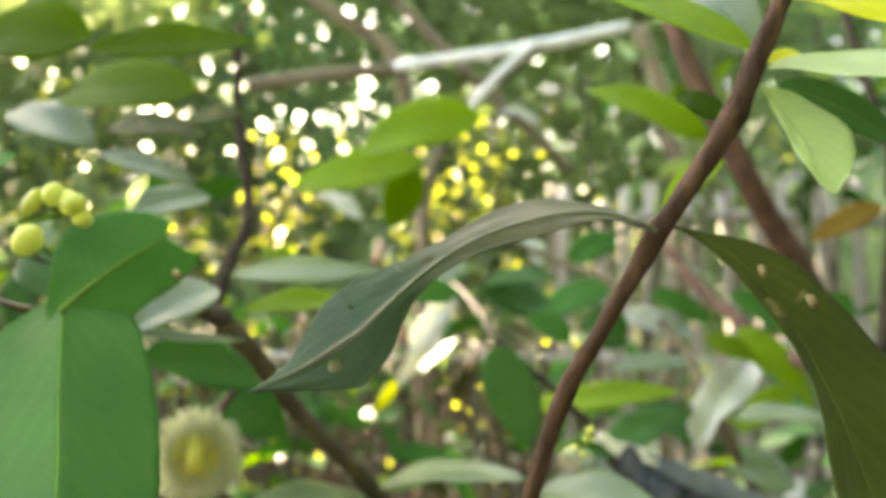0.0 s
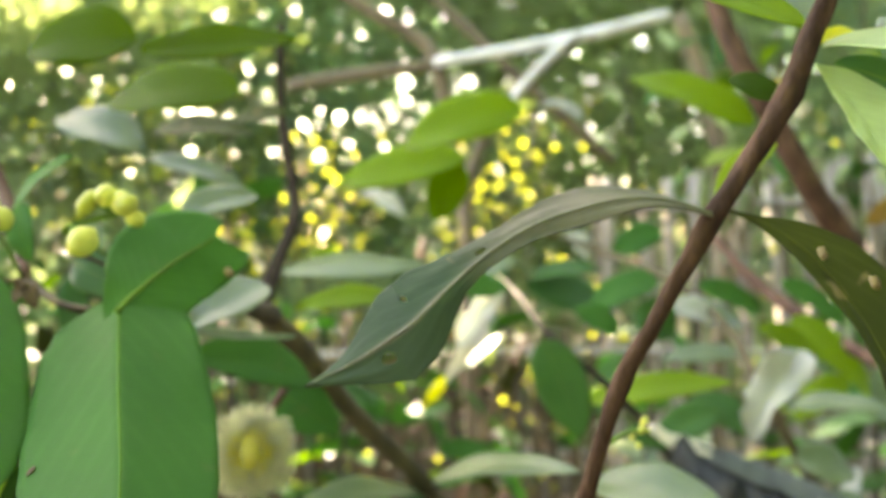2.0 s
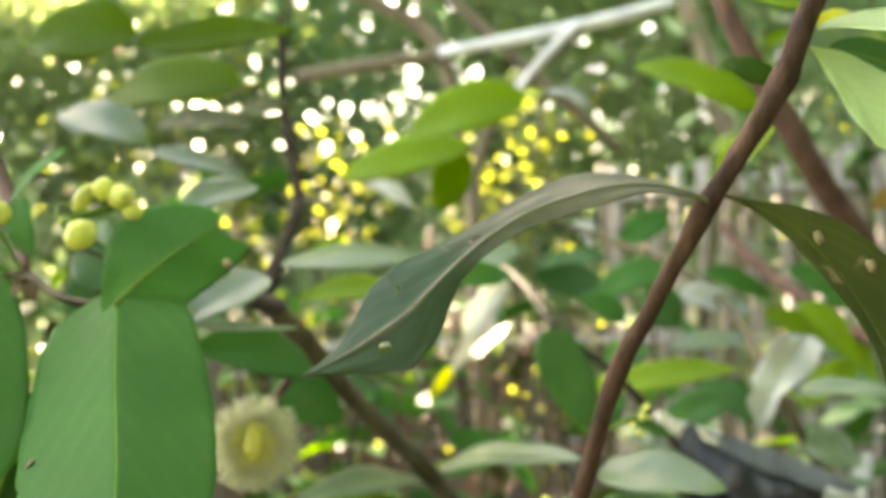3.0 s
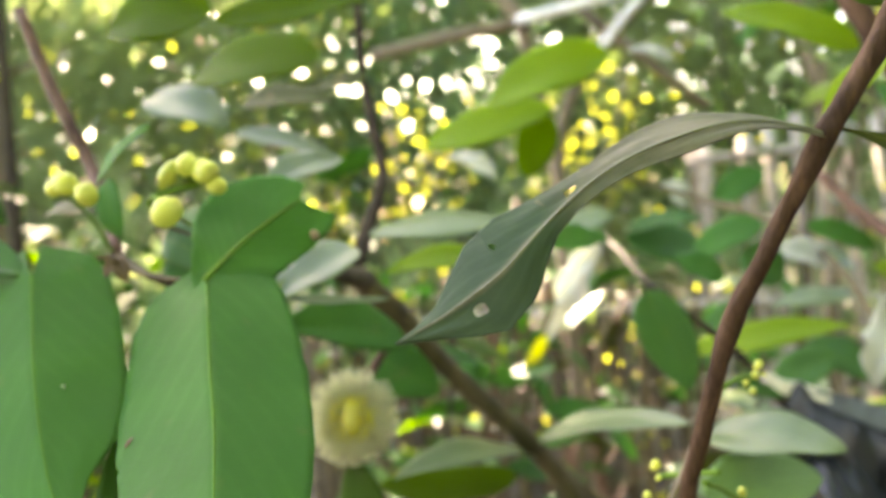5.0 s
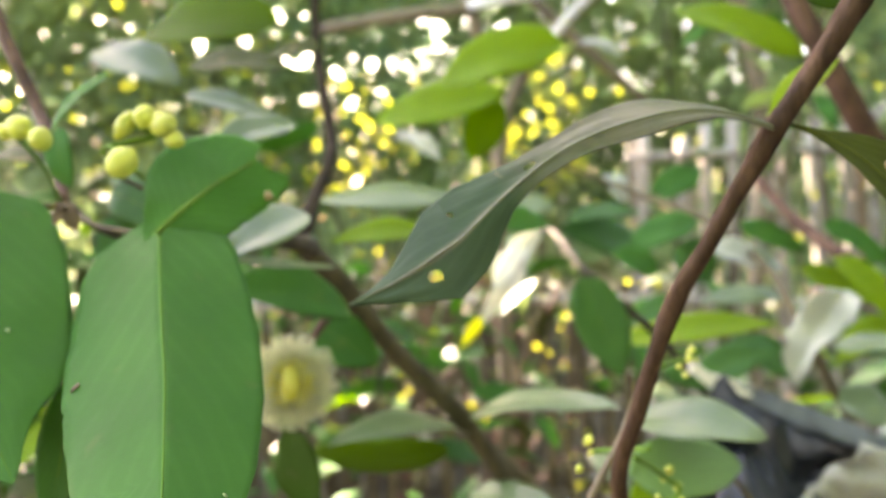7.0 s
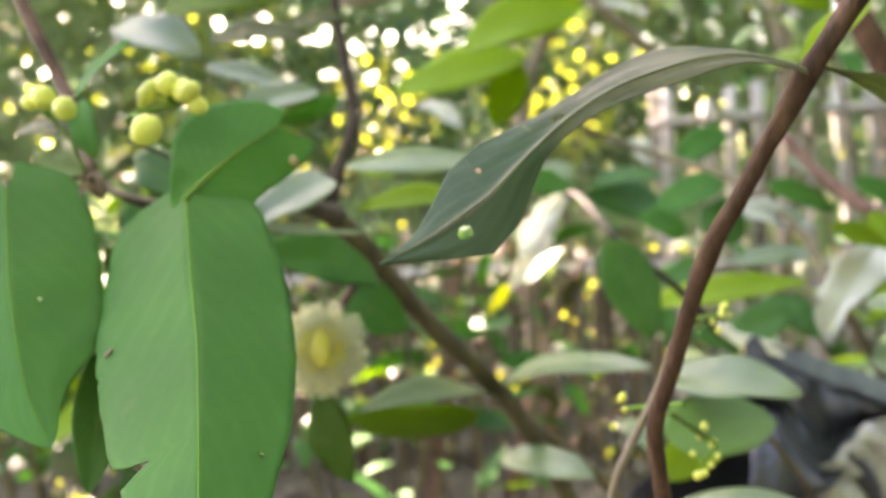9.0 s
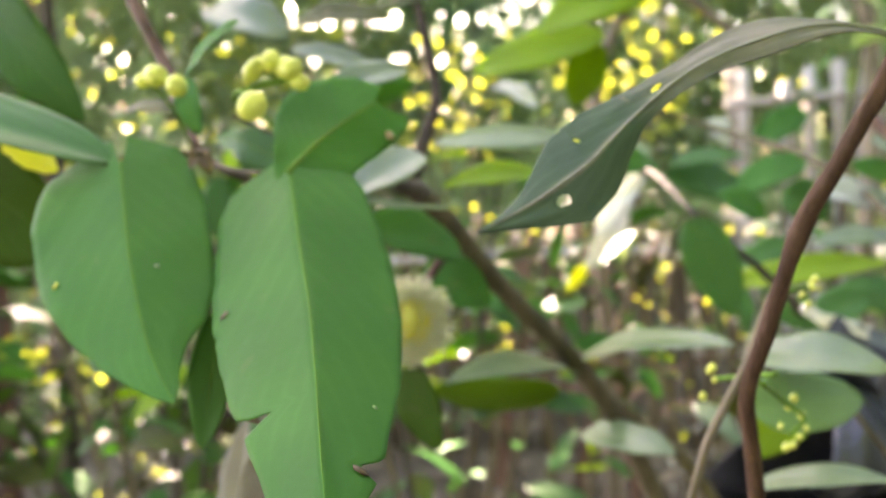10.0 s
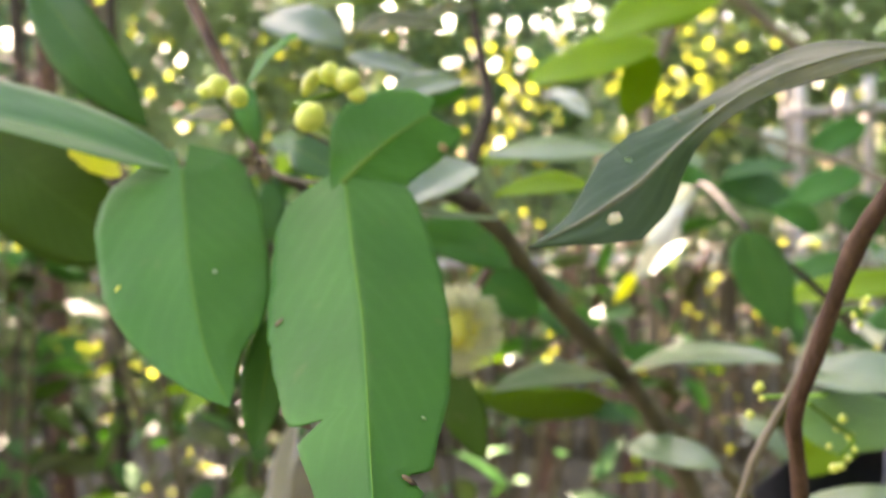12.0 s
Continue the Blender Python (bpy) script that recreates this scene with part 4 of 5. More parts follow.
shaped_leaf(shrub, [
    ((-0.1593, 0.3960, 1.3802), 0.0015, 0.0015, (0.2, -0.9, 0.35)), ((-0.1582, 0.3987, 1.3821), 0.0060, 0.0066, (0.2, -0.9, 0.35)), ((-0.1570, 0.4014, 1.3840), 0.0090, 0.0112, (0.2, -0.9, 0.35)),
    ((-0.1552, 0.4058, 1.3871), 0.0140, 0.0166, (0.2, -0.9, 0.35)), ((-0.1529, 0.4107, 1.3903), 0.0192, 0.0205, (0.2, -0.9, 0.35)), ((-0.1506, 0.4156, 1.3935), 0.0237, 0.0215, (0.2, -0.9, 0.35)),
    ((-0.1481, 0.4205, 1.3966), 0.0271, 0.0219, (0.2, -0.9, 0.35)), ((-0.1451, 0.4259, 1.4000), 0.0295, 0.0218, (0.2, -0.9, 0.35)), ((-0.1421, 0.4314, 1.4032), 0.0305, 0.0218, (0.2, -0.9, 0.35)),
    ((-0.1387, 0.4368, 1.4061), 0.0290, 0.0215, (0.2, -0.9, 0.35)), ((-0.1353, 0.4422, 1.4091), 0.0250, 0.0205, (0.2, -0.9, 0.35)), ((-0.1325, 0.4465, 1.4114), 0.0180, 0.0185, (0.2, -0.9, 0.35)),
    ((-0.1305, 0.4495, 1.4129), 0.0060, 0.0140, (0.2, -0.9, 0.35)),
], GREEN, -0.15, RIB, "green leaf with a torn, notched end", 10, 0.006, 0.010, rib_r=0.0016, seed=2.1)
leaf(shrub, (-0.245, 0.404, 1.390), (-0.580, 0.480, 1.428), 0.046, (0.1, -0.5, 0.86), DEEP, bend=0.07, fold=0.4, p=0.5, q=0.8, nu=30, nv=6)
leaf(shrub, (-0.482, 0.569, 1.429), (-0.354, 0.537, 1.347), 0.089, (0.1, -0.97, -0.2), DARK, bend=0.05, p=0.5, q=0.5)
leaf(shrub, (-0.341, 0.470, 1.414), (-0.309, 0.463, 1.389), 0.022, (-0.3, -0.85, 0.3), YELLOW, bend=0.0, p=0.3, q=0.6, rough=0.2)
leaf(shrub, (-0.393, 0.518, 1.512), (-0.318, 0.511, 1.418), 0.044, (-0.5, -0.6, 0.55), DEEP, bend=0.05)
leaf(shrub, (-0.177, 0.397, 1.447), (-0.204, 0.397, 1.423), 0.012, (-0.4, -0.6, 0.6), GREEN)
leaf(shrub, (-0.238, 0.473, 1.433), (-0.227, 0.463, 1.403), 0.017, (-0.3, -0.9, 0.2), GREEN)
leaf(shrub, (-0.290, 0.503, 1.421), (-0.250, 0.490, 1.417), 0.017, (0.0, -0.5, 0.8), OLIVE)
leaf(shrub, (-0.183, 0.561, 1.431), (-0.142, 0.587, 1.442), 0.025, (0.0, -0.75, 0.6), PALE)
leaf(shrub, (-0.161, 0.492, 1.367), (-0.123, 0.518, 1.388), 0.031, (-0.25, -0.8, 0.55), PALE, bend=0.05, p=0.6, q=0.4, rough=0.1)
leaf(shrub, (-0.163, 0.482, 1.367), (-0.116, 0.559, 1.357), 0.017, (0.0, -0.5, 0.86), PALE, bend=-0.02)
leaf(shrub, (-0.122, 0.628, 1.325), (-0.178, 0.549, 1.345), 0.043, (-0.1, -0.85, 0.52), GREEN, bend=0.05, fold=0.3)
leaf(shrub, (-0.154, 0.663, 1.313), (-0.106, 0.649, 1.285), 0.037, (0.1, -0.9, 0.3), GREEN)
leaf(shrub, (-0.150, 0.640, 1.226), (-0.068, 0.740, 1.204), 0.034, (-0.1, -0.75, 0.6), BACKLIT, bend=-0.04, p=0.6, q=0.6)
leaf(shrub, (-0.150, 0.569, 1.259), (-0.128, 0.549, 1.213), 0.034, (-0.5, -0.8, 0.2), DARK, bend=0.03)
leaf(shrub, (-0.043, 0.620, 1.399), (-0.122, 0.550, 1.394), 0.037, (0.0, -0.55, 0.83), PALE, bend=0.04, p=0.7, q=0.7, fold=-0.15)
leaf(shrub, (-0.072, 0.701, 1.373), (-0.142, 0.681, 1.367), 0.025, (0.1, -0.6, 0.7), LIME)
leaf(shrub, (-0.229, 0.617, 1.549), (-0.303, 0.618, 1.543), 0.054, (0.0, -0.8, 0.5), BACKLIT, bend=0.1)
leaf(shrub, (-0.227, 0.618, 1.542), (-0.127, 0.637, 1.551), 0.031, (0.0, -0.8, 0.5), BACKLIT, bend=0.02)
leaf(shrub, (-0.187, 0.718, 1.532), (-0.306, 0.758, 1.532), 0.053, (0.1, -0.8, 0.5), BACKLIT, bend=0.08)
leaf(shrub, (-0.360, 0.798, 1.531), (-0.284, 0.778, 1.495), 0.053, (-0.2, -0.5, 0.8), PALE)
leaf(shrub, (-0.3225, 0.900, 1.506), (-0.2316, 0.900, 1.476), 0.026, (0.1, -0.7, 0.7), PALE, bend=0.04)
leaf(shrub, (-0.299, 0.848, 1.522), (-0.208, 0.848, 1.517), 0.035, (0.0, -0.6, 0.7), OLIVE)
leaf(shrub, (0.038, 0.980, 1.553), (-0.088, 1.000, 1.518), 0.062, (0.1, -0.85, 0.5), LIME, bend=0.12)
leaf(shrub, (-0.024, 1.050, 1.514), (-0.174, 1.100, 1.490), 0.052, (0.2, -0.85, 0.4), LIME, bend=0.06)
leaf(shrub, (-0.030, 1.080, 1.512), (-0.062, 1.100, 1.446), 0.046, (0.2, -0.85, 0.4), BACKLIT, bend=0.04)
leaf(shrub, (0.007, 0.750, 1.378), (-0.036, 0.721, 1.377), 0.024, (0.0, -0.8, 0.5), GREEN)
leaf(shrub, (-0.130, 0.702, 1.288), (-0.155, 0.682, 1.299), 0.025, (0.0, -0.8, 0.5), GREEN)
leaf(shrub, (-0.056, 0.776, 1.219), (0.060, 0.692, 1.245), 0.036, (0.0, -0.42, 0.9), PALE, bend=0.08)
leaf(shrub, (-0.055, 0.776, 1.209), (-0.132, 0.604, 1.240), 0.038, (0.05, -0.5, 0.85), PALE, bend=0.06)
leaf(shrub, (-0.053, 0.803, 1.152), (0.020, 0.748, 1.149), 0.036, (0.0, -0.5, 0.85), PALE, bend=0.06)
leaf(shrub, (0.115, 0.719, 1.201), (0.068, 0.713, 1.158), 0.037, (0.0, -0.8, 0.5), LIME)
leaf(shrub, (-0.2885, 0.654, 1.2130), (-0.2947, 0.63, 1.1142), 0.031, (-0.3, -0.8, 0.5), DRY, bend=0.03, fold=0.7, rough=0.2, p=0.9, q=0.35, label="dry grey curled leaf")
leaf(shrub, (-0.2169, 0.50, 1.2500), (-0.2121, 0.485, 1.1699), 0.036, (0.3, -0.8, 0.5), DRY, bend=0.03, fold=0.6, rough=0.2, p=0.9, q=0.35, label="dry beige curled leaf")
leaf(shrub, (-0.1520, 0.300, 1.3034), (-0.1373, 0.292, 1.2984), 0.0045, (0.0, -0.7, 0.7), BRACT, bend=0.05, rough=0.3, label="withered brown leaf edge")
leaf(shrub, (-0.199, 0.947, 1.552), (-0.256, 0.948, 1.544), 0.025, (0.0, -0.7, 0.6), OLIVE)
leaf(shrub, (-0.098, 0.812, 1.279), (-0.145, 0.785, 1.300), 0.019, (0.0, -0.5, 0.8), DEEP)
leaf(shrub, (0.018, 0.831, 1.373), (-0.041, 0.802, 1.383), 0.023, (0.0, -0.6, 0.8), GREEN)
leaf(shrub, (-0.210, 0.418, 1.395), (-0.199, 0.409, 1.383), 0.009, (0.3, -0.8, 0.4), BRACT, fold=0.6, rough=0.5, wave=0.2, twist=0.8, label="dry brown bract at a node")
leaf(shrub, (-0.206, 0.418, 1.393), (-0.208, 0.407, 1.385), 0.006, (-0.4, -0.8, 0.4), BRACT, fold=0.5, rough=0.5, wave=0.2, twist=-0.8, label="dry brown bract at a node")
leaf(shrub, (-0.2310, 0.5200, 1.4030), (-0.1930, 0.5000, 1.3860), 0.024, (-0.1, -0.9, 0.3), DEEP, bend=0.03)
leaf(shrub, (-0.1745, 0.352, 1.328), (-0.1833, 0.345, 1.2738), 0.0180, (0.2, -0.95, 0.1), DEEP, bend=0.02)
leaf(shrub, (-0.338, 0.491, 1.375), (-0.324, 0.470, 1.315), 0.015, (-0.2, -0.97, -0.05), DARK, bend=0.0)
dry_patch(shrub, (-0.2457, 0.3539, 1.3393), (-0.26, -0.71, 0.66), 0.0013, YELLOW, "small yellow spot on a leaf")
dry_patch(shrub, (-0.2020, 0.3556, 1.3458), (0.43, -0.43, 0.80), 0.0009, FRESH, "small pale spot on a leaf")
dry_patch(shrub, (-0.1603, 0.3228, 1.3298), (-0.32, -0.56, 0.77), 0.0012, BRACT, "small dark brown spot on a leaf", 1.8)
dry_patch(shrub, (-0.0901, 0.2412, 1.2988), (0.47, -0.15, 0.87), 0.0016, BRACT, "withered brown leaf edge", 1.6)
dry_patch(shrub, (-0.0924, 0.2688, 1.3090), (0.44, -0.26, 0.86), 0.0007, FRESH, "small pale spot on a leaf")
dry_patch(shrub, (-0.1234, 0.4418, 1.3959), (0.53, -0.67, 0.53), 0.0024, SPOT, "dry beige patch at a torn leaf end", 1.2)
sapling = thing("sapling", "young tree with a thin red-brown stem and long dusty leaves", "sapling", (0.01, 0.52, 0.0))
branch(sapling, [((0.010, 0.52, 0.0), 0.0055), ((0.030, 0.45, 0.80), 0.0046), ((0.034, 0.402, 1.222), 0.0034), ((0.0306, 0.391, 1.258), 0.0033), ((0.0276, 0.380, 1.286), 0.0034), ((0.0335, 0.371, 1.309), 0.0034), ((0.0395, 0.362, 1.333), 0.0033), ((0.0460, 0.356, 1.354), 0.0036), ((0.0560, 0.350, 1.373), 0.0033), ((0.0668, 0.347, 1.393), 0.0034), ((0.0782, 0.345, 1.413), 0.0042), ((0.0882, 0.345, 1.427), 0.0036), ((0.0978, 0.345, 1.442), 0.0041), ((0.1057, 0.345, 1.4555), 0.0046), ((0.115, 0.345, 1.478), 0.0038), ((0.1233, 0.345, 1.4966), 0.0036), ((0.133, 0.345, 1.522), 0.0028)], BARK_STEM, "red-brown young bark", knots=0.05, rough=0.22)
branch(sapling, [((0.043, 0.420, 1.318), 0.0012), ((0.040, 0.430, 1.3036), 0.0016), ((0.0336, 0.430, 1.2865), 0.0018), ((0.0252, 0.430, 1.2700), 0.0020), ((0.0160, 0.432, 1.2500), 0.0022), ((0.012, 0.46, 1.10), 0.0026), ((0.022, 0.462, 0.80), 0.003)], POLE_BROWN, "dry tan twig", name="twig", sides=7)
shaped_leaf(sapling, [
    ((0.0800, 0.3450, 1.4150), 0.0008, 0.0008, (0.25, -0.85, 0.4)), ((0.0880, 0.3510, 1.4135), 0.0010, 0.0010, (0.25, -0.85, 0.4)), ((0.0957, 0.3490, 1.4098), 0.0034, 0.0029, (0.25, -0.85, 0.4)),
    ((0.1043, 0.3455, 1.4040), 0.0090, 0.0052, (0.25, -0.85, 0.4)), ((0.1126, 0.3400, 1.3948), 0.0165, 0.0062, (0.25, -0.85, 0.4)), ((0.1190, 0.3343, 1.3843), 0.0205, 0.0062, (0.25, -0.85, 0.4)),
    ((0.1241, 0.3280, 1.3729), 0.0246, 0.0050, (0.25, -0.85, 0.4)), ((0.1278, 0.3215, 1.3613), 0.0290, 0.0050, (0.25, -0.85, 0.4)), ((0.1313, 0.3148, 1.3496), 0.0310, 0.0075, (0.25, -0.85, 0.4)),
    ((0.1338, 0.3085, 1.3375), 0.0302, 0.0112, (0.25, -0.85, 0.4)), ((0.1361, 0.3021, 1.3254), 0.0270, 0.0140, (0.25, -0.85, 0.4)), ((0.1377, 0.2956, 1.3149), 0.0210, 0.0130, (0.25, -0.85, 0.4)),
    ((0.1386, 0.2900, 1.3050), 0.0120, 0.0090, (0.25, -0.85, 0.4)), ((0.1390, 0.2860, 1.2980), 0.0010, 0.0010, (0.25, -0.85, 0.4)),
], OLIVE, 0.10, RIB_OLIVE, "large dark olive leaf with dry spots", 12, rib_r=0.0006, seed=1.3)
dry_patch(sapling, (0.1115, 0.3335, 1.3980), (0.25, -0.85, 0.4), 0.0019, SPOT, "dry beige spot on a leaf")
dry_patch(sapling, (0.1245, 0.3228, 1.3878), (0.25, -0.85, 0.4), 0.0022, SPOT, "dry beige spot on a leaf")
shaped_leaf(sapling, [
    ((0.1170, 0.3500, 1.4666), 0.0008, 0.0008, (-0.1, -0.7, 0.72)), ((0.1202, 0.3465, 1.4606), 0.0070, 0.0020, (-0.1, -0.7, 0.72)), ((0.1235, 0.3430, 1.4545), 0.0118, 0.0034, (-0.1, -0.7, 0.72)),
    ((0.1263, 0.3394, 1.4482), 0.0152, 0.0046, (-0.1, -0.7, 0.72)), ((0.1288, 0.3356, 1.4419), 0.0166, 0.0054, (-0.1, -0.7, 0.72)), ((0.1307, 0.3314, 1.4355), 0.0140, 0.0051, (-0.1, -0.7, 0.72)),
    ((0.1327, 0.3275, 1.4291), 0.0074, 0.0038, (-0.1, -0.7, 0.72)), ((0.1341, 0.3250, 1.4248), 0.0004, 0.0004, (-0.1, -0.7, 0.72)),
], FRESH, 0.10, FRESH, "fresh light green leaf with a pointed tip", 8, rib_r=0.0004, seed=9.1)
leaf(sapling, (0.1205, 0.352, 1.4735), (0.1640, 0.300, 1.4560), 0.023, (0.1, -0.75, 0.62), FRESH, bend=0.06, p=0.6)
leaf(sapling, (0.1290, 0.366, 1.4690), (0.1743, 0.360, 1.4440), 0.020, (0.0, -0.8, 0.55), DEEP)
leaf(sapling, (0.1147, 0.352, 1.4800), (0.0330, 0.410, 1.5225), 0.027, (-0.1, -0.5, 0.85), LIME, bend=0.06, p=0.6)
leaf(sapling, (0.123, 0.379, 1.488), (0.113, 0.418, 1.527), 0.026, (-0.3, -0.8, 0.4), PALE)
leaf(sapling, (0.135, 0.378, 1.509), (0.172, 0.339, 1.483), 0.023, (0.0, -0.75, 0.6), YELLOW)
leaf(sapling, (0.135, 0.399, 1.485), (0.158, 0.418, 1.493), 0.007, (0.0, -0.7, 0.6), YELLOW)
leaf(sapling, (0.123, 0.419, 1.446), (0.110, 0.480, 1.424), 0.016, (-0.3, -0.9, 0.3), LIME)
shaped_leaf(sapling, [
    ((0.0790, 0.3430, 1.4120), 0.0010, 0.0010, (0.1, -0.5, 0.86)), ((0.0684, 0.3386, 1.4157), 0.0028, 0.0090, (0.1, -0.5, 0.86)),
    ((0.0556, 0.3368, 1.4187), 0.0045, 0.0180, (0.1, -0.5, 0.86)), ((0.0425, 0.3350, 1.4184), 0.0060, 0.0195, (0.05, -0.55, 0.83)),
    ((0.0295, 0.3333, 1.4155), 0.0062, 0.0145, (-0.03, -0.65, 0.73)), ((0.0168, 0.3318, 1.4115), 0.0056, 0.0101, (-0.11, -0.76, 0.59)),
    ((0.0048, 0.3302, 1.4056), 0.0048, 0.0080, (-0.19, -0.84, 0.51)), ((-0.0061, 0.3292, 1.3980), 0.0042, 0.0093, (-0.28, -0.91, 0.3)),
    ((-0.0138, 0.3285, 1.3915), 0.0050, 0.0133, (-0.3, -0.92, 0.25)), ((-0.0211, 0.3277, 1.3847), 0.0085, 0.0175, (-0.3, -0.92, 0.25)),
    ((-0.0284, 0.3272, 1.3778), 0.0135, 0.0194, (-0.3, -0.92, 0.25)), ((-0.0365, 0.3297, 1.3724), 0.0165, 0.0180, (-0.3, -0.92, 0.25)),
    ((-0.0447, 0.3324, 1.3672), 0.0117, 0.0125, (-0.3, -0.92, 0.25)), ((-0.0531, 0.3353, 1.3625), 0.0068, 0.0055, (-0.3, -0.92, 0.25)),
    ((-0.0617, 0.3381, 1.3583), 0.0030, 0.0020, (-0.3, -0.92, 0.25)), ((-0.0690, 0.3405, 1.3550), 0.0005, 0.0005, (-0.3, -0.92, 0.25)),
], GREY, -0.25, RIB_GREY, "long dusty grey-green leaf, twisted and spotted", 24, steps=15, holes=((0.80, 0.36, 0.017), (0.52, -0.35, 0.014), (0.70, -0.55, 0.009)))
red_tree = thing("red_barked_tree", "leaning tree with smooth red-brown bark and few leaves", "tree", (0.62, 1.15, 0.0))
branch(red_tree, [((0.62, 1.15, 0.0), 0.0156), ((0.55, 1.08, 0.7), 0.0140), ((0.442, 1.002, 1.270), 0.0115), ((0.347, 0.950, 1.412), 0.0123), ((0.309, 0.929, 1.461), 0.0125), ((0.279, 0.918, 1.512), 0.0119), ((0.249, 0.917, 1.569), 0.0111), ((0.229, 0.926, 1.621), 0.0099), ((0.217, 0.945, 1.698), 0.0092), ((0.201, 0.973, 1.801), 0.0077)], BARK_RED)
branch(red_tree, [((0.442, 1.002, 1.270), 0.0089), ((0.421, 1.102, 1.283), 0.0085), ((0.388, 1.202, 1.319), 0.0085), ((0.343, 1.301, 1.377), 0.0085), ((0.317, 1.350, 1.424), 0.0072)], BARK_RED)
branch(red_tree, [((0.469, 1.022, 1.298), 0.0079), ((0.476, 1.020, 1.394), 0.0073), ((0.486, 1.028, 1.504), 0.0067), ((0.473, 1.047, 1.581), 0.0056), ((0.458, 1.075, 1.675), 0.0051), ((0.460, 1.094, 1.746), 0.0052)], BARK_DARK)
leaf(red_tree, (0.257, 0.928, 1.524), (0.143, 0.957, 1.577), 0.048, (0.1, -0.75, 0.6), LIME, bend=0.08)
leaf(red_tree, (0.4599, 1.000, 1.4625), (0.3856, 1.000, 1.4270), 0.030, (0.0, -0.8, 0.6), RUST, bend=0.06, label="rust-coloured withered leaf")
leaf(sapling, (0.1065, 0.362, 1.4555), (0.0925, 0.375, 1.4672), 0.0125, (0.0, -0.85, 0.5), DARK, p=0.5, q=0.6)
side = thing("side_shrub", "low shrub with shiny pale and bright green leaves", "shrub", (0.62, 1.25, 0.0))
branch(side, [((0.62, 1.25, 0.0), 0.011), ((0.58, 1.2, 0.6), 0.010), ((0.372, 1.155, 1.135), 0.0068), ((0.317, 1.153, 1.244), 0.0061), ((0.320, 1.302, 1.300), 0.0062), ((0.263, 1.501, 1.374), 0.0062), ((0.143, 1.650, 1.430), 0.0049), ((-0.004, 1.599, 1.486), 0.0038)], BARK_GREEN)
branch(side, [((0.60, 1.25, 0.0), 0.010), ((0.45, 1.1, 0.6), 0.008), ((0.215, 1.055, 1.145), 0.0050), ((0.134, 1.003, 1.252), 0.0041), ((0.065, 0.952, 1.316), 0.0034), ((0.036, 1.101, 1.355), 0.0033), ((0.012, 1.301, 1.377), 0.0031)], BARK_DARK)
branch(side, [((0.62, 1.25, 0.0), 0.011), ((0.42, 0.85, 0.7), 0.006), ((0.186, 0.721, 1.120), 0.0025), ((0.137, 0.660, 1.197), 0.0019), ((0.098, 0.640, 1.240), 0.0016), ((0.066, 0.634, 1.249), 0.0012)], BARK_GREEN)
leaf(side, (0.016, 1.251, 1.360), (-0.045, 1.202, 1.279), 0.030, (0.1, -0.6, 0.8), WHITE, bend=0.12, fold=0.6, rough=0.4, wave=0.2, twist=1.2, nu=26, nv=6)
leaf(side, (0.004, 1.241, 1.334), (-0.060, 1.203, 1.244), 0.023, (0.4, -0.4, 0.8), WHITE, bend=0.1, fold=0.5, rough=0.3, wave=0.15, twist=-0.9, nu=20, nv=5)
leaf(side, (-0.010, 1.261, 1.348), (-0.028, 1.202, 1.269), 0.022, (-0.4, -0.5, 0.8), WHITE, bend=-0.05, fold=-0.5, rough=0.4, wave=0.2, twist=0.7, nu=20, nv=5)
leaf(side, (-0.057, 1.183, 1.256), (-0.082, 1.163, 1.223), 0.015, (0.2, -0.9, 0.2), YELLOW)
leaf(side, (0.046, 0.851, 1.327), (0.075, 0.823, 1.245), 0.047, (0.1, -0.95, 0.2), DEEP, bend=0.03)
leaf(side, (0.105, 1.103, 1.237), (0.267, 1.073, 1.258), 0.042, (0.0, -0.65, 0.75), LIME, bend=0.04)
leaf(side, (0.335, 1.062, 1.294), (0.275, 1.034, 1.199), 0.051, (-0.3, -0.8, 0.5), WHITE, bend=0.12, p=0.5, q=0.8, fold=0.7, rough=0.45, wave=0.2, twist=1.1, nu=26, nv=6)
leaf(side, (0.336, 1.103, 1.228), (0.427, 1.053, 1.229), 0.041, (0.0, -0.45, 0.9), PALE, bend=0.05)
leaf(side, (0.358, 1.151, 1.325), (0.427, 1.103, 1.234), 0.047, (0.3, -0.8, 0.5), LIME)
leaf(side, (0.351, 1.303, 1.262), (0.219, 1.253, 1.263), 0.053, (0.0, -0.4, 0.9), PALE, bend=0.06)
leaf(side, (0.281, 1.502, 1.320), (0.396, 1.502, 1.285), 0.067, (0.0, -0.5, 0.85), PALE)
leaf(side, (0.343, 1.104, 1.166), (0.408, 1.105, 1.146), 0.062, (0.0, -0.6, 0.8), PALE)
leaf(side, (0.245, 1.401, 1.367), (0.146, 1.402, 1.326), 0.066, (0.0, -0.6, 0.8), GREEN)
leaf(side, (0.197, 1.301, 1.331), (0.251, 1.302, 1.293), 0.065, (0.0, -0.8, 0.5), DEEP)
leaf(side, (0.282, 1.301, 1.362), (0.367, 1.302, 1.323), 0.035, (0.0, -0.8, 0.5), GREEN)
leaf(side, (0.072, 1.601, 1.372), (0.195, 1.601, 1.377), 0.052, (0.0, -0.5, 0.85), DEEP)
leaf(side, (0.063, 1.601, 1.353), (0.218, 1.702, 1.310), 0.078, (0.1, -0.8, 0.5), DEEP)
leaf(side, (0.137, 1.700, 1.441), (0.177, 1.700, 1.400), 0.060, (0.1, -0.5, 0.8), WHITE, fold=0.4, rough=0.2, twist=0.6)
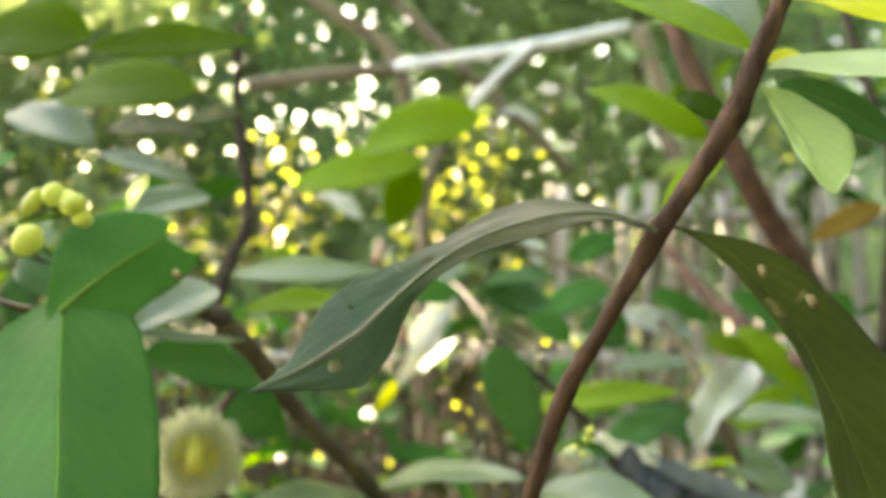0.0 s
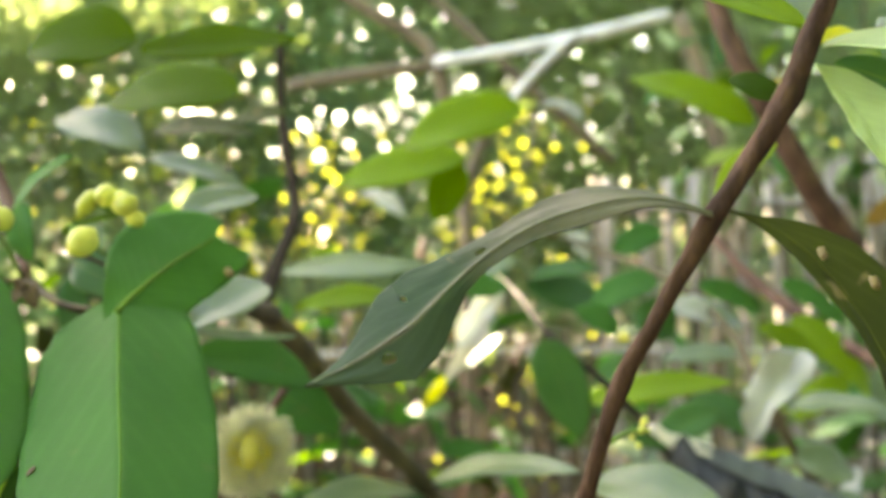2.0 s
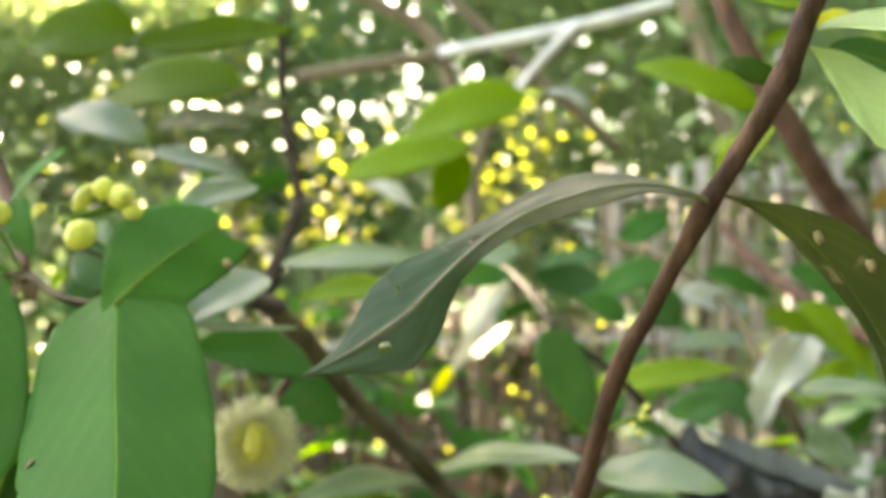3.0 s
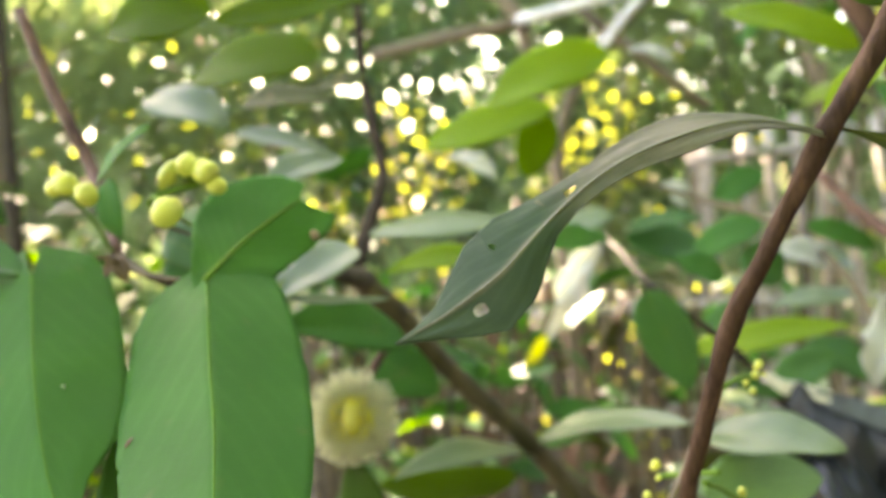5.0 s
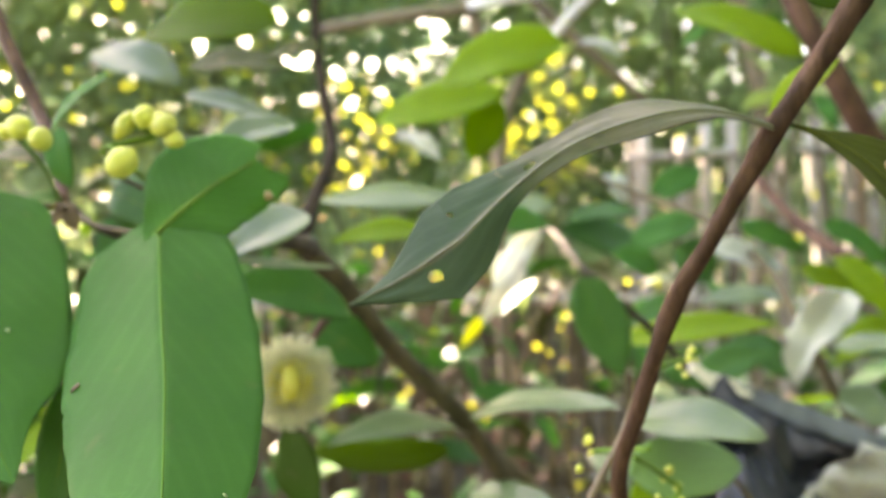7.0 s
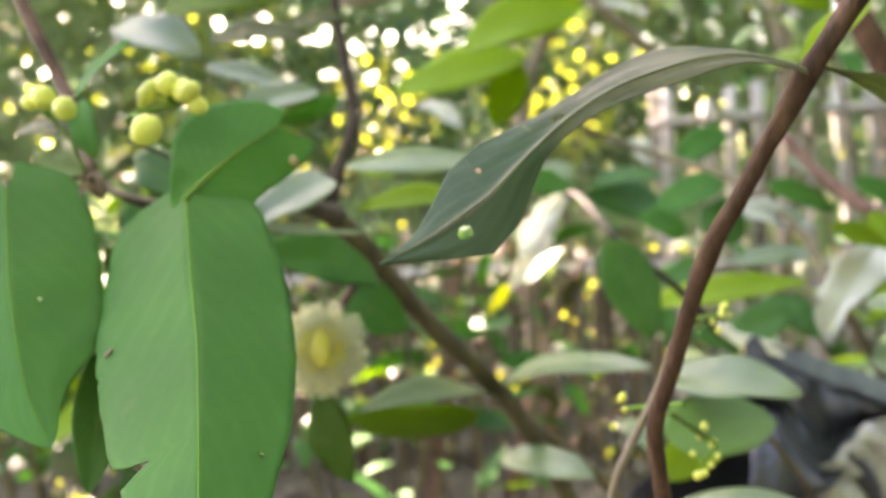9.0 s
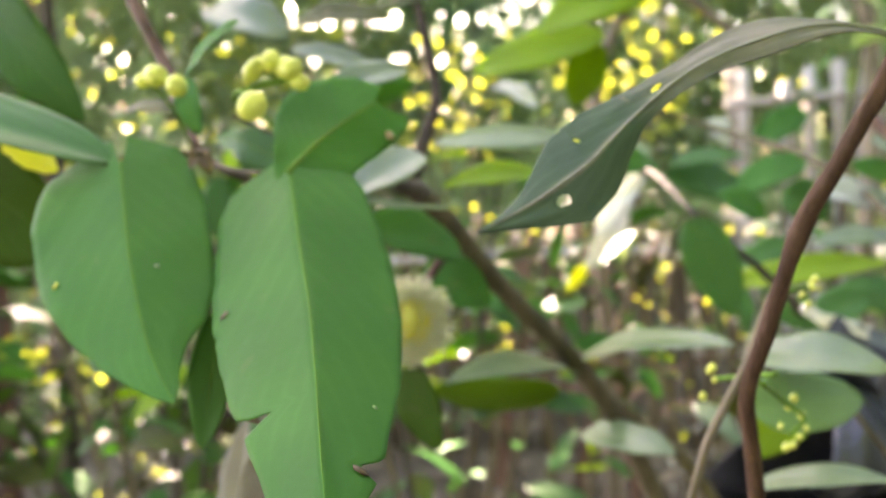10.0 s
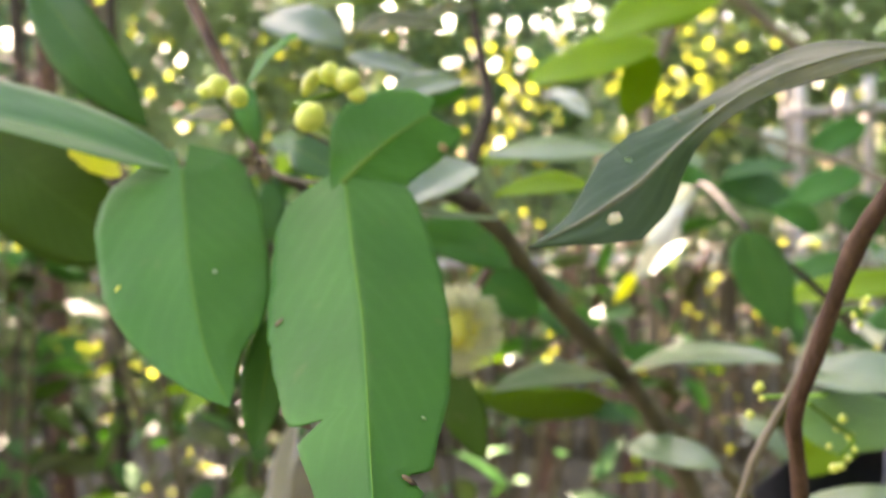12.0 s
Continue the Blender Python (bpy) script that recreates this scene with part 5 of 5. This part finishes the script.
leaf(side, (0.433, 1.800, 1.400), (0.508, 1.801, 1.337), 0.064, (0.1, -0.5, 0.8), PALE)
leaf(side, (0.344, 1.899, 1.457), (0.243, 1.900, 1.401), 0.068, (0.1, -0.7, 0.6), GREEN)
leaf(side, (0.490, 1.303, 1.223), (0.551, 1.304, 1.162), 0.069, (0.0, -0.7, 0.6), PALE)
leaf(side, (0.282, 1.204, 1.208), (0.196, 1.204, 1.166), 0.050, (0.0, -0.7, 0.6), DEEP)
leaf(side, (0.256, 1.253, 1.215), (0.331, 1.204, 1.173), 0.058, (0.2, -0.7, 0.6), DEEP)
leaf(side, (0.594, 1.401, 1.359), (0.527, 1.403, 1.259), 0.058, (0.2, -0.7, 0.6), GREEN)
leaf(side, (0.085, 1.496, 1.640), (0.156, 1.496, 1.618), 0.040, (0.0, -0.5, 0.85), WHITE, fold=0.4, rough=0.2, twist=0.6)
leaf(side, (-0.212, 1.598, 1.514), (-0.136, 1.599, 1.476), 0.052, (0.0, -0.5, 0.85), WHITE, fold=0.4, rough=0.2, twist=0.6)
leaf(side, (0.065, 0.632, 1.251), (0.137, 0.592, 1.247), 0.040, (0.0, -0.55, 0.82), PALE, bend=0.07, p=0.5)
leaf(side, (0.056, 0.595, 1.224), (0.132, 0.641, 1.219), 0.043, (0.0, -0.8, 0.55), SOFT, bend=0.04, p=0.5)
leaf(side, (0.189, 1.027, 1.200), (0.136, 1.023, 1.214), 0.030, (0.0, -0.7, 0.6), DEEP)
leaf(side, (0.060, 0.613, 1.170), (0.134, 0.574, 1.186), 0.020, (0.0, -0.5, 0.85), PALE)
leaf(side, (-1.033, 1.140, 1.133), (-1.027, 1.132, 1.000), 0.050, (-0.3, -0.8, 0.4), WHITE, fold=0.4, rough=0.2, twist=0.6)
leaf(side, (0.331, 1.202, 1.308), (0.417, 1.203, 1.265), 0.043, (0.1, -0.7, 0.65), LIME)
leaf(side, (0.390, 1.301, 1.362), (0.474, 1.302, 1.300), 0.042, (0.1, -0.7, 0.65), GREEN)
leaf(side, (0.317, 1.352, 1.304), (0.253, 1.351, 1.328), 0.056, (0.1, -0.6, 0.75), WHITE, fold=0.4, rough=0.2)
leaf(side, (0.420, 1.153, 1.250), (0.358, 1.154, 1.203), 0.041, (0.1, -0.6, 0.75), LIME)
leaf(side, (0.174, 1.302, 1.300), (0.112, 1.301, 1.331), 0.046, (0.1, -0.7, 0.65), GREEN)
leaf(side, (0.189, 1.202, 1.272), (0.125, 1.203, 1.244), 0.036, (0.1, -0.7, 0.65), DEEP)
leaf(side, (0.044, 1.600, 1.400), (-0.042, 1.601, 1.372), 0.047, (0.1, -0.7, 0.65), PALE)


# ---- buds, flower, flower sprays ----
def bud_mesh(r, long=1.15):
    """A round flower bud, four faint lobes at its mouth."""
    bm = bmesh.new()
    bmesh.ops.create_uvsphere(bm, u_segments=16, v_segments=10, radius=r)
    for v in bm.verts:
        a = math.atan2(v.co.y, v.co.x)
        v.co.z *= long
        if v.co.z > r * 0.55:
            k = (v.co.z - r * 0.55) / r
            v.co.z += k * r * 0.12 * math.cos(2 * a) ** 2
        if v.co.z < -r * 0.7:
            v.co.x *= 0.75
            v.co.y *= 0.75
    return bm


def bud(plant, at, r, tilt, foot, long=1.15):
    ob = under(part("bud", bud_mesh(r * 0.93, long), BUD, None, "pale yellow-green round flower bud", Matrix.Translation(at) @ pose(0, 0, 0, *tilt)), plant)
    branch(plant, [(foot, 0.0012), (tuple((Vector(foot) + Vector(at)) / 2 + Vector((0, 0, 0.002))), 0.0012), (at, 0.0015)], RIB, name="bud_stalk", sides=6)
    return ob


HEEL = (-0.1665, 0.417, 1.4225)
bud(shrub, (-0.1686, 0.412, 1.4306), 0.0052, (-20, 10, 0), HEEL)
bud(shrub, (-0.1574, 0.406, 1.4258), 0.0052, (-10, 50, 0), HEEL)
bud(shrub, (-0.1545, 0.408, 1.4203), 0.0044, (10, 110, 0), HEEL)
bud(shrub, (-0.1630, 0.413, 1.4278), 0.0050, (-10, 20, 0), HEEL)
bud(shrub, (-0.1780, 0.413, 1.4270), 0.0044, (0, 35, 0), HEEL, 1.75)
bud(shrub, (-0.1731, 0.398, 1.4107), 0.0068, (20, -140, 0), (-0.1840, 0.408, 1.4180))
branch(shrub, [(HEEL, 0.0014), ((-0.1760, 0.412, 1.4200), 0.0012), ((-0.1840, 0.408, 1.4180), 0.0010), ((-0.1800, 0.440, 1.4050), 0.0010), ((-0.1750, 0.470, 1.3850), 0.0012)], RIB, name="bud_stalk", sides=6)
HEEL2 = (-0.2210, 0.402, 1.4235)
bud(shrub, (-0.2160, 0.396, 1.4262), 0.0056, (-20, -60, 0), HEEL2)
bud(shrub, (-0.2040, 0.390, 1.4207), 0.0052, (20, 150, 0), HEEL2)
bud(shrub, (-0.2250, 0.402, 1.4252), 0.0040, (-10, -80, 0), HEEL2)
branch(shrub, [(HEEL2, 0.0009), ((-0.224, 0.43, 1.412), 0.0009), ((-0.229, 0.456, 1.396), 0.0010)], RIB, name="bud_stalk", sides=6)


def tufted_flower(plant, at, aim):
    """A brush flower: a cup, four small petals and a ball of fine stamens with tips."""
    rng = random.Random(8)
    m = look(at, Vector(at) + Vector(aim)) @ pose(0, 0, 0, 180, 0, 0)
    cup = bmesh.new()
    bmesh.ops.create_cone(cup, cap_ends=True, segments=14, radius1=0.004, radius2=0.009, depth=0.014)
    flower = under(part("flower", cup, BUD, None, "cream tufted flower with many fine stamens", m), plant)
    hairs, tips, dust = bmesh.new(), bmesh.new(), bmesh.new()
    for k in range(1800):
        a, e = rng.uniform(0, 2 * math.pi), math.acos(rng.uniform(-0.35, 1))
        way = Vector((math.cos(a) * math.sin(e), math.sin(a) * math.sin(e), math.cos(e)))
        if math.cos(e) > 0.88:
            continue
        inner = math.cos(e) > 0.72
        root = Vector((way.x * 0.005, way.y * 0.005, 0.005))
        end = root + way * (0.009 + 0.012 * math.sin(e) ** 2) * rng.uniform(0.5, 1.2)
        mid = (root + end) / 2 + Vector([rng.gauss(0, 0.0018) for _ in range(3)])
        side_way = way.orthogonal().normalized() * 0.0003
        other = way.cross(side_way)
        rings = [[hairs.verts.new(p + s) for s in (side_way, other - side_way * 0.5, -other - side_way * 0.5)] for p in (root, mid, end)]
        for r0, r1 in zip(rings, rings[1:]):
            for i in range(3):
                hairs.faces.new((r0[i], r0[(i + 1) % 3], r1[(i + 1) % 3], r1[i]))
        bmesh.ops.create_icosphere(dust if inner else tips, subdivisions=1, radius=0.0009 if inner else 0.0007, matrix=Matrix.Translation(end))
    for ob in (part("stamen_tuft", hairs, STAMEN), part("anther_tuft", tips, STAMEN), part("inner_anther_tuft", dust, ANTHER)):
        ob.parent = flower
    heart = bmesh.new()
    bmesh.ops.create_icosphere(heart, subdivisions=3, radius=0.0076, matrix=Matrix.Translation((0, 0, 0.0120)) @ Matrix.Diagonal((0.85, 1.5, 0.9, 1.0)))
    for v in heart.verts:
        v.co *= 1 + 0.08 * noise.noise(v.co * 700)
    part("heart", heart, ANTHER, flower, "yellow flower heart")
    for k in range(4):
        petal = part("petal", blade(0.011, 0.010, 0.15, 0.3, p=0.5, q=0.4, nu=6, nv=2), STAMEN, flower)
        petal.matrix_local = Matrix.Rotation(k * math.pi / 2 + 0.3, 4, "Z") @ pose(0.007, 0, 0.006, 0, 35, 0)
    return flower


tufted_flower(shrub, (-0.148, 0.575, 1.287), (0.20, -0.97, 0.12))


def spray(plant, points, r):
    """A thin yellow-green flower spray with small round buds."""
    ob = branch(plant, [(p, 0.0012) for p in points], RIB, "yellow-green flower spray", "flower_spray", 6)
    rng = random.Random(len(points))
    for p in points[1:] + points[-1:]:
        for _ in range(2):
            q = Vector(p) + Vector([rng.gauss(0, 0.004) for _ in range(3)])
            under(part("bud", bud_mesh(r * rng.uniform(0.7, 1.2)), BUD, None, "", Matrix.Translation(q)), plant)
    return ob


spray(sapling, [(0.044, 0.416, 1.285), (0.033, 0.435, 1.280), (0.021, 0.444, 1.277)], 0.0018)
spray(sapling, [(0.037, 0.410, 1.283), (0.057, 0.466, 1.259), (0.066, 0.476, 1.249), (0.059, 0.475, 1.242)], 0.0019)
spray(sapling, [(0.047, 0.403, 1.322), (0.066, 0.470, 1.314), (0.076, 0.490, 1.311)], 0.0016)


# ---- plastic sheet over a stake ----
def plastic_sheet():
    """A crumpled sheet that hangs over a leaning stake down to the soil on both sides."""
    ridge = smooth_line([((0.156, 0.975, 1.223), 0), ((0.225, 1.009, 1.193), 0), ((0.311, 1.035, 1.158), 0), ((0.412, 1.061, 1.108), 0), ((0.583, 1.100, 1.013), 0)], 8)
    bm = bmesh.new()
    rows = []
    half = 40
    for i, (p, _) in enumerate(ridge):
        row = []
        for j in range(-half, half + 1):
            s = j / half
            drop = abs(s) ** 1.3 * (p.z - 0.02)
            spread = 0.30 * abs(s) ** 0.8 * (1 if s > 0 else -1) + 0.012 * s
            crease = Vector((p.x * 9, s * 16, 1.3))
            fold_y = 0.07 * noise.noise(crease) + 0.06 * abs(noise.noise(crease * 2.7)) + 0.02 * abs(noise.noise(crease * 6.1))
            fold_z = 0.06 * noise.noise(crease * 1.9 + Vector((4, 0, 0))) * min(1, abs(s) * 7)
            start = (0.05 * noise.noise(Vector((s * 6, 0.3, 2))) - 0.42 * abs(s) ** 1.4 + 0.055 * max(0.0, 1 - 4 * abs(s))) * max(0.0, 1 - i / 12)
            row.append(bm.verts.new((p.x + start + 0.05 * noise.noise(crease + Vector((0, 7, 0))) * min(1, abs(s) * 4), p.y - spread + fold_y * min(1, abs(s) * 7), max(0.012, p.z - drop + fold_z))))
        rows.append(row)
    for a, b in zip(rows, rows[1:]):
        for k in range(2 * half):
            bm.faces.new((a[k], a[k + 1], b[k + 1], b[k]))
    sheet = part("plastic_sheet", bm, SHEET)
    mod = sheet.modifiers.new("thickness", "SOLIDIFY")
    mod.thickness = 0.001
    sub = sheet.modifiers.new("smooth", "SUBSURF")
    sub.levels = sub.render_levels = 1
    tagged(sheet, "crumpled black plastic sheet draped over a leaning stake", "plastic sheet")
    # the fold along the top: whitish at the free end, further on a painted blue-grey sheen
    for name, i0, i1, width, material, label in (("hem", 0, 9, 0.017, SHEET_EDGE, "whitish plastic edge"), ("top_fold", 6, 22, 0.027, SHEET_SHEEN, "fold of the sheet with a painted blue-grey sheen")):
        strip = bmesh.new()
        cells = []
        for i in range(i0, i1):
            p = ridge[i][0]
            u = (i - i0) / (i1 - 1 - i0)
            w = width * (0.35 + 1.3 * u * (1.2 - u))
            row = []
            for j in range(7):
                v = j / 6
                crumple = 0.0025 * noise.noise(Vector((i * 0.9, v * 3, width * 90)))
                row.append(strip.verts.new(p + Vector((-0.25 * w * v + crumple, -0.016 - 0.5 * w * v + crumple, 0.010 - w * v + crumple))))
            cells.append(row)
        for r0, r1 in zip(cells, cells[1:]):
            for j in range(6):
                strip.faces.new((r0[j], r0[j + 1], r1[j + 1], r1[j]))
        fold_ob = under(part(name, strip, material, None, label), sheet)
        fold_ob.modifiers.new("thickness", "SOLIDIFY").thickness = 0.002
    # a flap with its grey back to the outside, hanging down to the soil
    flap = bmesh.new()
    top_a, top_b = Vector((0.325, 0.985, 1.149)), Vector((0.474, 1.045, 1.093))
    low_a, low_b = Vector((0.231, 0.944, 1.091)), Vector((0.350, 0.966, 0.947))
    cells = []
    for i in range(19):
        u = i / 18
        row = []
        for j in range(15):
            v = j / 14
            p = (top_a.lerp(top_b, v)).lerp(low_a.lerp(low_b, v), u)
            c = Vector((u * 3.1, v * 2.3, 5.0))
            row.append(flap.verts.new(p + Vector((0, -0.05 * abs(noise.noise(c)) - 0.02 * abs(noise.noise(c * 2.6)), 0.003 * noise.noise(c * 1.7)))))
        cells.append(row)
    last = cells[-1]
    cells.append([flap.verts.new((v.co.x + 0.05, v.co.y + 0.02, 0.015)) for v in last])
    for r0, r1 in zip(cells, cells[1:]):
        for j in range(14):
            flap.faces.new((r0[j], r0[j + 1], r1[j + 1], r1[j]))
    flap_ob = under(part("flap", flap, SHEET_BACK, None, "grey back of the plastic sheet, folded over"), sheet)
    flap_ob.modifiers.new("thickness", "SOLIDIFY").thickness = 0.001
    return [p for p, _ in ridge]


line = plastic_sheet()
stake_pts = [(tuple(line[k] - Vector((0, -0.03, 0.085))), 0.010) for k in (2, 12, 22, len(line) - 1)]
stake_pts += [((line[-1].x + 0.55, line[-1].y, 0.30), 0.014), ((line[-1].x + 0.85, line[-1].y, -0.03), 0.014)]
pole("stake", "leaning wooden stake under a plastic sheet", stake_pts, POLE_BROWN)
